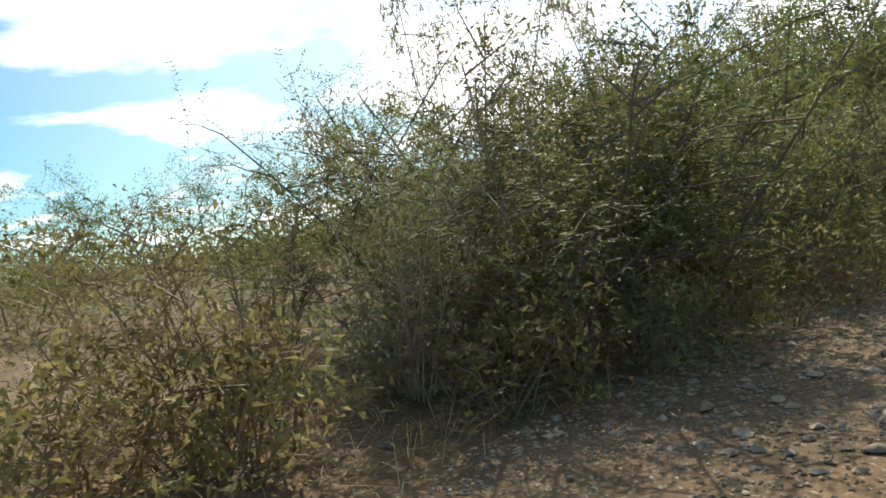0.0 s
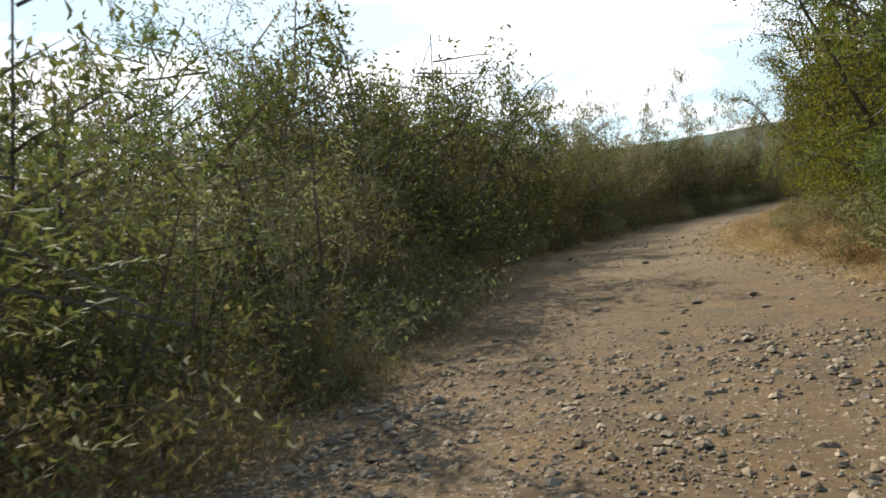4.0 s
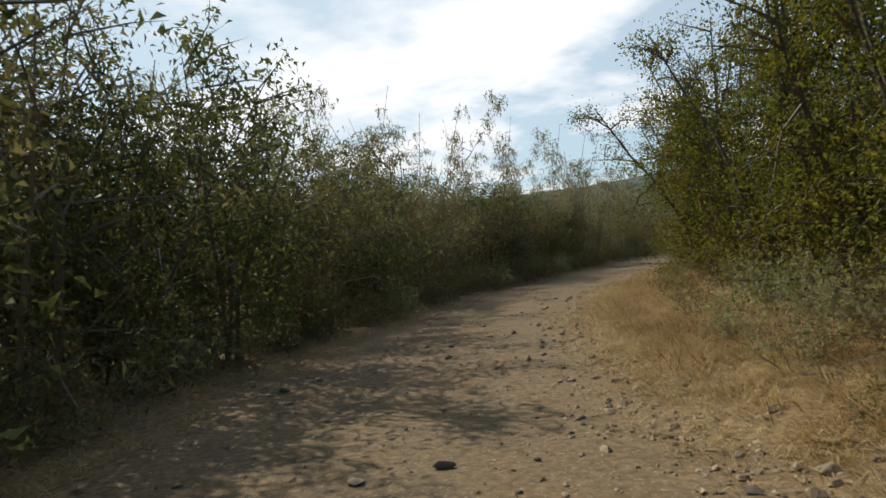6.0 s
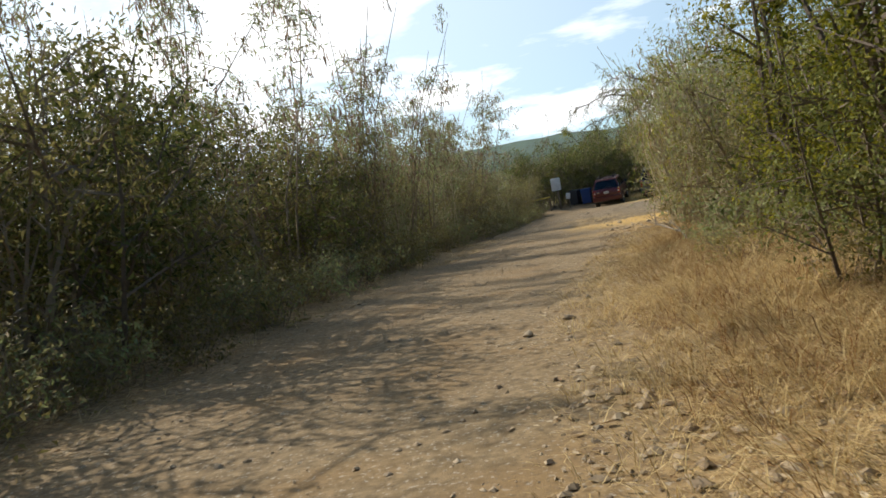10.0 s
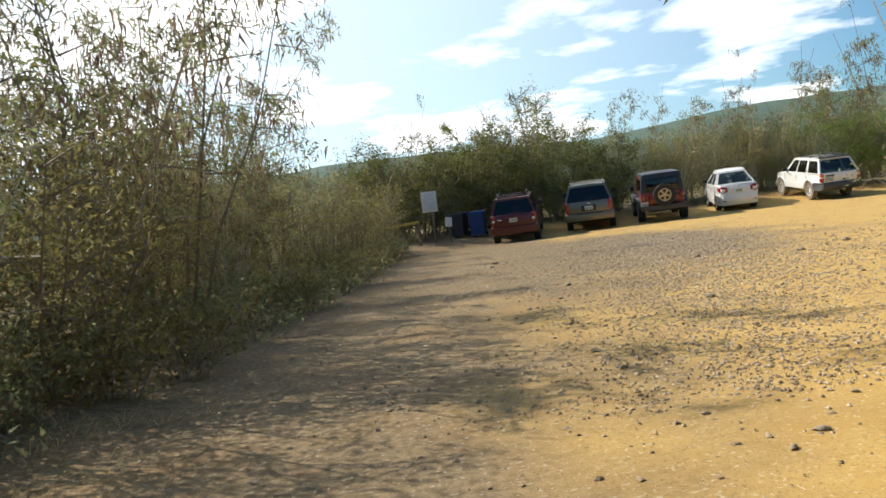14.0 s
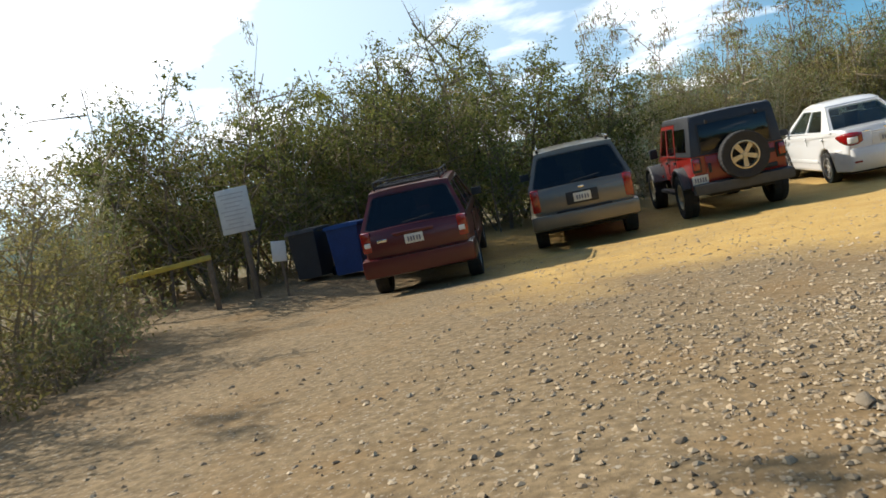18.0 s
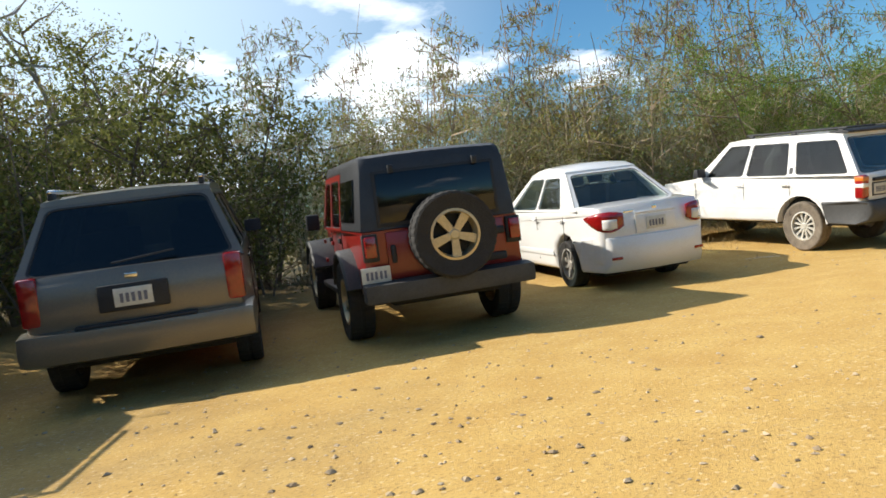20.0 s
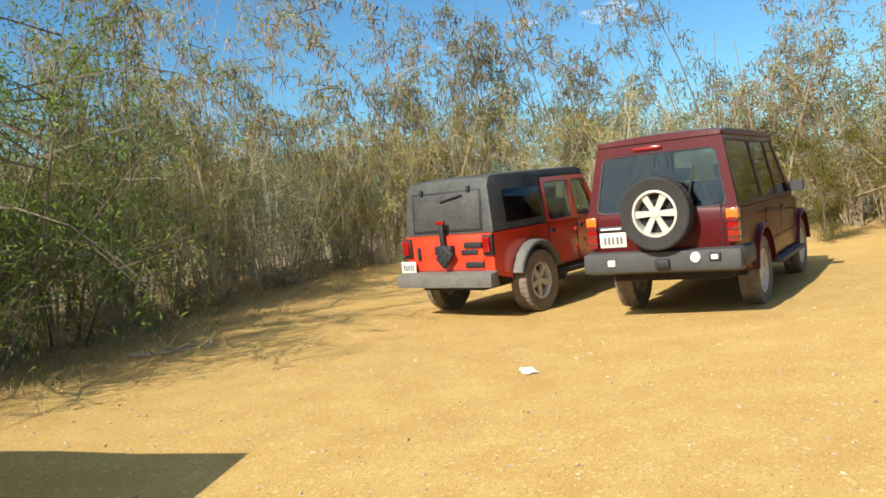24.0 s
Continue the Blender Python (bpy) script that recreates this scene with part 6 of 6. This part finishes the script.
def bin_at(x, y, m, label, turn):
    e = thing("refuse_bin", pose(x, y, height(x, y), 0, 0, turn), label, "bin", "bins")
    solid("bin_body", [(-0.24, 0.06), (-0.29, 0.92), (0.29, 0.92), (0.24, 0.06)], lambda y, z: 0.26 + 0.05 * z, m, e, bevel=0.03)
    solid("lid", [(-0.33, 0.92), (-0.31, 0.98), (0.30, 1.00), (0.33, 0.93)], lambda y, z: 0.335, m, e, crown=0.02, bevel=0.02)
    for s in (-1, 1):
        bm = bmesh.new(); lathe_mesh(bm, [(0.001, -0.03), (0.09, -0.03), (0.09, 0.03), (0.001, 0.03)], 16, "x", (s * 0.28, 0.24, 0.09)); part("bin_wheel", bm, M_TYRE, e)
    return e


M_BOARD = mat("board_white", (0.72, 0.70, 0.66), 0.6, noise_scale=5, dark=0.85)
M_FAINT = mat("faded_print", (0.50, 0.47, 0.45), 0.7)
M_POST = mat("post_wood", (0.24, 0.18, 0.12), 0.9, noise_scale=14, dark=0.6, bump=0.3)
M_YELLOW = mat("yellow_paint", (0.62, 0.46, 0.07), 0.5, noise_scale=8, dark=0.7)
M_BLUE = mat("blue_plastic", (0.012, 0.06, 0.22), 0.45, noise_scale=4, dark=0.7)
M_DARKBIN = mat("dark_plastic", (0.03, 0.032, 0.04), 0.5, noise_scale=4, dark=0.7)
sign_board()
bin_at(0.72, 30.6, M_BLUE, "blue plastic wheeled bin beside the notice sign", -12)
bin_at(-0.02, 31.0, M_DARKBIN, "black plastic wheeled bin under the trees", -25)


# ---------- fallen branches on the verges ----------
def fallen_branch(x, y, turn, ln, seed):
    rng = random.Random(seed)
    sv, sf = [], []
    main = limb(rng, (0, 0, 0.06), (1, 0, 0.05), ln, 0.24, 0.0, 7)
    main = [Vector((p.x, p.y, max(0.03, p.z))) for p in main]
    tube(sv, sf, main, 0.019, 0.005, 6)
    tw = []
    for k in range(6):
        p = main[1 + k % 6]
        b = limb(rng, p, (rng.uniform(-0.2, 1), rng.uniform(-1, 1), rng.uniform(0.1, 0.6)), ln * rng.uniform(0.15, 0.4), 0.2, 0.03, 4)
        tube(sv, sf, b, 0.010, 0.003, 4)
    e = mesh_part("fallen_branch", sv, sf, M_DEAD)
    e.matrix_basis = pose(x, y, height(x, y) + 0.0, 0, 0, turn)
    return tagged(e, "bare grey fallen branch lying in dry grass", "branch", "fallen branches")


for i, (x, y, t, ln) in enumerate([(2.3, -4.0, 110, 1.5), (2.6, -1.2, 70, 1.2), (2.2, -13.6, 20, 1.4), (2.5, -17.2, 105, 1.1), (2.4, -20.4, 75, 0.9), (5.4, -33.2, 40, 1.6), (7.0, -37.2, 95, 1.5), (16.4, 32.2, 10, 1.7),
                                  (18.2, 32.0, 160, 1.4), (25.8, 31.6, 30, 1.2), (20.0, 31.35, -38, 1.1), (2.0, -8.4, 80, 1.0)]):
    fallen_branch(x, y, t, ln, 900 + i)


# ---------- dry grass ----------
def right_of_track(x, y):
    """Whether a place lies to the right of the track's middle, going towards the lot."""
    for (x0, y0, _), (x1, y1, _) in zip(TRACK, TRACK[1:]):
        if y0 <= y < y1:
            return x > x0 + (y - y0) / (y1 - y0) * (x1 - x0)
    return False


def tufts(rng, vs, fs):
    """A function that adds a tuft of grass to a mesh; lay: the way the blades lie down, and how far they keep to it."""
    def tuft(x, y, n, h, lay=None, keep=0.0):
        z = height(x, y) - 0.015
        for _ in range(n):
            a = rng.uniform(0, 6.283) if lay is None or rng.random() > keep else rng.gauss(lay, 0.45)
            o = rng.uniform(0, 0.16)
            bx, by = x + o * math.cos(a), y + o * math.sin(a)
            hh = h * rng.uniform(0.25, 1.1); ln = rng.uniform(0.7, 3.2) * hh + 0.03
            w = rng.uniform(0.0011, 0.0029); px, py = -math.sin(a) * w, math.cos(a) * w
            b = len(vs)
            vs.extend([(bx - px, by - py, z), (bx + px, by + py, z), (bx + math.cos(a) * ln * 0.4 + px, by + math.sin(a) * ln * 0.4 + py, z + hh * 0.65),
                       (bx + math.cos(a) * ln * 0.4 - px, by + math.sin(a) * ln * 0.4 - py, z + hh * 0.65), (bx + math.cos(a) * ln, by + math.sin(a) * ln, z + hh * rng.uniform(0.55, 1.0))])
            fs.append((b, b + 1, b + 2, b + 3)); fs.append((b + 3, b + 2, b + 4))
    return tuft


def dry_grass():
    rng = random.Random(5)
    vs, fs = [], []
    tuft = tufts(rng, vs, fs)
    n = 0
    while n < 13500:
        x, y = rng.uniform(-7, 13), rng.uniform(-47, 6)
        d = off_track(x, y)
        if -0.25 < d < 2.4 and (x > 0 or rng.random() < 0.25):
            if rng.random() < 0.35 + 0.65 * min(1, max(0, d + 0.3)):
                tuft(x, y, 13, (0.03 + 0.27 * rng.random() ** 2) * (0.6 + 0.4 * min(1, max(0, d)))); n += 1
    for _ in range(1500):
        x = rng.uniform(13, 33); y = 32.6 - 0.10 * max(0, x - 24) ** 1.4 + rng.gauss(0, 0.8)
        tuft(x, y, 10, rng.uniform(0.10, 0.34))
    for _ in range(900):
        x, y = rng.uniform(2, 9), rng.uniform(-56, -44)
        if 0 < off_track(x, y) < 2.5: tuft(x, y, 9, rng.uniform(0.12, 0.4))
    n = 0
    while n < 420:     # thick swathes, laid over by the wind, on the right of the track
        x, y = rng.uniform(0.8, 10), rng.uniform(-43, -7)
        if not right_of_track(x, y) or not 0.35 < off_track(x, y) < 1.9: continue
        lay, big = rng.uniform(0, 6.283), rng.uniform(0.7, 1.3)
        for _ in range(16):
            tuft(x + rng.gauss(0, 0.30), y + rng.gauss(0, 0.30), 15, big * rng.uniform(0.03, 0.19), lay, 0.75)
        n += 1
    return tagged(mesh_part("dry_grass", vs, fs, M_STRAW), "straw-coloured dry grass along the verges", "grass", kind="stuff")


dry_grass()


def rusty_grass():
    """Reddish-brown dead tufts at the foot of the brush."""
    rng = random.Random(15)
    vs, fs = [], []
    tuft = tufts(rng, vs, fs)
    n = 0
    while n < 210:
        x, y = rng.uniform(0.8, 11), rng.uniform(-44, 4)
        if not right_of_track(x, y) or not 0.7 < off_track(x, y) < 2.3: continue
        lay, big = rng.uniform(0, 6.283), rng.uniform(0.6, 1.3)
        for _ in range(14):
            tuft(x + rng.gauss(0, 0.24), y + rng.gauss(0, 0.24), 12, big * rng.uniform(0.08, 0.36), lay, 0.5)
        n += 1
    return tagged(mesh_part("dead_grass", vs, fs, M_STRAW_RUST), "reddish-brown dead grass at the foot of the brush", "grass", kind="stuff")


rusty_grass()


# ---------- stones ----------
def stone_verts(rng, r, flat=0.4, steep=0.75):
    """A rough pebble: eight faces, pushed about."""
    k = rng.uniform(flat, steep)
    pts = [(1, 0, 0), (0, 1, 0), (-1, 0, 0), (0, -1, 0), (0.4, 0.12, 0.9), (0, 0, -0.5), (0.75, 0.72, 0.3), (-0.72, -0.7, 0.3), (-0.38, -0.1, 0.8)]
    a = rng.uniform(0, 6.283); c, s = math.cos(a), math.sin(a)
    out = []
    for x, y, z in pts:
        x, y, z = (x + rng.uniform(-.25, .25)) * r, (y + rng.uniform(-.25, .25)) * r * rng.uniform(0.6, 1), (z + rng.uniform(-.15, .15)) * r * k
        out.append((c * x - s * y, s * x + c * y, z))
    return out


PEBBLE_FACES = [(0, 6, 4), (6, 1, 4), (1, 8, 4), (1, 2, 8), (2, 7, 8), (7, 3, 8), (3, 4, 8), (3, 0, 4)]
STONE_FACES = PEBBLE_FACES + [(1, 6, 5), (6, 0, 5), (2, 1, 5), (7, 2, 5), (3, 7, 5), (0, 3, 5)]


def gravel():
    rng = random.Random(8)
    vs, fs = [], []
    spots = []
    segs = list(zip(TRACK, TRACK[1:]))
    for (x0, y0, w0), (x1, y1, w1) in segs:
        ln = math.hypot(x1 - x0, y1 - y0); w = (w0 + w1) / 2
        dens = 190 if y1 < -38 else 80 if y1 < -2 else 70 if y1 < 13 else 48
        for _ in range(int(ln * w * 2 * dens * 0.62)):
            f, q = rng.random(), rng.uniform(-1.15, 1.15)
            ux, uy = (x1 - x0) / ln, (y1 - y0) / ln
            ww = w0 + f * (w1 - w0)
            spots.append((x0 + f * (x1 - x0) - uy * q * ww, y0 + f * (y1 - y0) + ux * q * ww, (0.012 + 0.036 * rng.random() ** 2.4) if y1 < -38 else (0.006 + 0.023 * rng.random() ** 4) if y1 < 21 else 0.005 + 0.016 * rng.random() ** 3))
    for _ in range(30000):   # a strip of loose grey-brown gravel that runs into the lot
        y = rng.uniform(4.5, 21.0)
        spots.append((2.1 + 0.2 * (y - 6) + rng.gauss(0, 0.95), y, 0.006 + 0.017 * rng.random() ** 2.2))
    for _ in range(24000):   # the loose pile of grey gravel in the lot
        spots.append((rng.gauss(4.2, 1.7), rng.gauss(15.5, 4.6), 0.007 + 0.022 * rng.random() ** 2.5))
    for _ in range(26000):   # dense small gravel at the first bend
        x, y = rng.uniform(5.0, 14.0), rng.uniform(-56, -42)
        if off_track(x, y) < 0.3: spots.append((x, y, 0.005 + 0.016 * rng.random() ** 2))
    for _ in range(22000):
        x, y = rng.uniform(6.0, 12.5), rng.uniform(-53.5, -45)
        if off_track(x, y) < 0.2: spots.append((x, y, 0.005 + 0.014 * rng.random() ** 2))
    n = 0
    while n < 2600:    # rubble up to the size of a fist along the right edge of the track
        x, y = rng.uniform(0.3, 9.0), rng.uniform(-41, -15)
        d = off_track(x, y)
        if right_of_track(x, y) and rng.random() < math.exp(-((d - 0.25) / 0.55) ** 2):
            spots.append((x, y, 0.012 + 0.042 * rng.random() ** 2.2)); n += 1
    for x, y, r in spots:
        b = len(vs); z = height(x, y)
        vs.extend((x + p[0], y + p[1], z + p[2] + r * 0.1) for p in stone_verts(rng, r))
        fs.extend(tuple(b + i for i in f) for f in PEBBLE_FACES)
    return tagged(mesh_part("gravel", vs, fs, M_STONE2), "loose grey and tan gravel strewn over the dirt", "gravel", kind="stuff")


gravel()


def stones():
    rng = random.Random(9)
    shapes = []
    for k in range(8):
        me = bpy.data.meshes.new("stone")
        bm = bmesh.new()
        v = [bm.verts.new(p) for p in stone_verts(rng, 1.0, 0.6, 1.0)]
        for f in STONE_FACES:
            bm.faces.new([v[i] for i in f])
        bmesh.ops.recalc_face_normals(bm, faces=bm.faces)
        bmesh.ops.bevel(bm, geom=list(bm.edges), offset=0.12, segments=1, affect="EDGES", clamp_overlap=True)
        bm.to_mesh(me); bm.free(); me.materials.append(M_STONE); finish(me, 50); shapes.append(me)
    n = 0
    while n < 300:
        if n < 110: x, y = rng.uniform(5, 12), rng.uniform(-52, -40)
        elif n < 190: x, y = rng.uniform(0, 6), rng.uniform(-36, -8)
        elif n < 255: x, y = rng.uniform(1.1, 3.4), rng.uniform(-2.5, 4.5)
        else: x, y = rng.uniform(0.5, 8), rng.uniform(4, 19)
        if off_track(x, y) > 0.9: continue
        r = 0.035 + 0.055 * rng.random() ** 2
        ob = new("stone", rng.choice(shapes)); ob.parent = ground
        ob.matrix_basis = Matrix.LocRotScale((x, y, height(x, y) + r * 0.15), Euler((0, 0, rng.uniform(0, 6.28))), (r, r * rng.uniform(0.7, 1), r * rng.uniform(0.6, 0.9)))
        n += 1


stones()


# ---------- dead leaves under the brush ----------
def leaf_litter():
    rng = random.Random(12)
    vs, fs = [], []
    n = 0
    while n < 15000:
        x, y = (rng.uniform(0.8, 5.0), rng.uniform(-12, 6)) if n < 9500 else (rng.uniform(-6, 12), rng.uniform(-46, -6)) if n < 13400 else (rng.uniform(13, 31), rng.uniform(27, 33.5))
        d = off_track(x, y)
        if not (-1.4 if -3 < y < 6 else -0.5) < d < 1.8 or rng.random() < 0.4 * abs(d - 0.4): continue
        a = rng.uniform(0, 6.283); ln = rng.uniform(0.018, 0.046); w = ln * rng.uniform(0.3, 0.55); c, s = math.cos(a), math.sin(a)
        z = height(x, y) + 0.006 + 0.03 * rng.random() ** 2; t = rng.uniform(-0.35, 0.35)
        b = len(vs)
        for u, v, h in ((-ln, 0, 0.1), (0, -w, 0.35), (ln, 0, 0.1), (0, w, 0.35), (0, 0, 0.0)):
            vs.append((x + c * u - s * v, y + s * u + c * v, z + h * w + t * v))
        fs += [(b, b + 1, b + 4), (b + 1, b + 2, b + 4), (b + 2, b + 3, b + 4), (b + 3, b, b + 4)]
        n += 1
    return tagged(mesh_part("leaf_litter", vs, fs, M_LITTER), "curled tan dead leaves scattered under the brush", "leaf litter", kind="stuff")


M_LITTER = leaf_mat("dead_leaf", (0.24, 0.14, 0.06), (0.66, 0.54, 0.36), 0.2)
leaf_litter()


# ---------- spilled lime by the white car ----------
def lime_mark(x, y, ln, wd, turn, seed):
    rng = random.Random(seed)
    vs, fs = [], []
    c, s = math.cos(radians(turn)), math.sin(radians(turn))
    for _ in range(120):
        u, v = rng.gauss(0, ln / 2), rng.gauss(0, wd / 2)
        px, py = x + c * u - s * v, y + s * u + c * v
        r = rng.uniform(0.004, 0.016); b = len(vs); z = height(px, py) + 0.006
        for k in range(6):
            a = k * 1.047 + rng.uniform(-0.3, 0.3); q = r * rng.uniform(0.6, 1.3)
            vs.append((px + q * math.cos(a), py + q * math.sin(a), z))
        vs.append((px, py, z + r * 0.08)); fs += [(b + k, b + (k + 1) % 6, b + 6) for k in range(6)]
    return tagged(mesh_part("lime_spill", vs, fs, M_LIME), "white crumbs of spilled lime on orange dirt", "lime spill", kind="stuff")


M_LIME = mat("lime", (0.72, 0.68, 0.58), 0.9, noise_scale=30, dark=0.75)
lime_mark(13.8, 28.4, 0.28, 0.07, -48, 77)
lime_mark(12.9, 30.0, 0.26, 0.06, -40, 78)


# ---------- a scrap of paper on the dirt ----------
def paper_scrap(x, y, turn):
    """A torn sheet, crumpled along its length."""
    rng = random.Random(31)
    nx, ny = 9, 5
    vs = []
    for j in range(ny):
        for i in range(nx):
            u, v = (i / (nx - 1) - 0.5) * 0.24, (j / (ny - 1) - 0.5) * 0.11 + 0.012 * rng.uniform(-1, 1) * (j in (0, ny - 1))
            vs.append((u, v, 0.012 + 0.011 * noise.noise((u * 22, v * 22, 4.0)) + 0.02 * abs(u)))
    fs = [(j * nx + i, j * nx + i + 1, (j + 1) * nx + i + 1, (j + 1) * nx + i) for j in range(ny - 1) for i in range(nx - 1)]
    p = mesh_part("paper_scrap", vs, fs, M_PAPER)
    p.matrix_basis = pose(x, y, height(x, y), 0, 0, turn)
    mod = p.modifiers.new("thick", "SOLIDIFY"); mod.thickness = 0.002
    return tagged(p, "crumpled white paper scrap lying on orange dirt", "paper")


M_PAPER = mat("paper", (0.78, 0.76, 0.70), 0.8, noise_scale=18, dark=0.85)
paper_scrap(18.45, 26.6, 20)
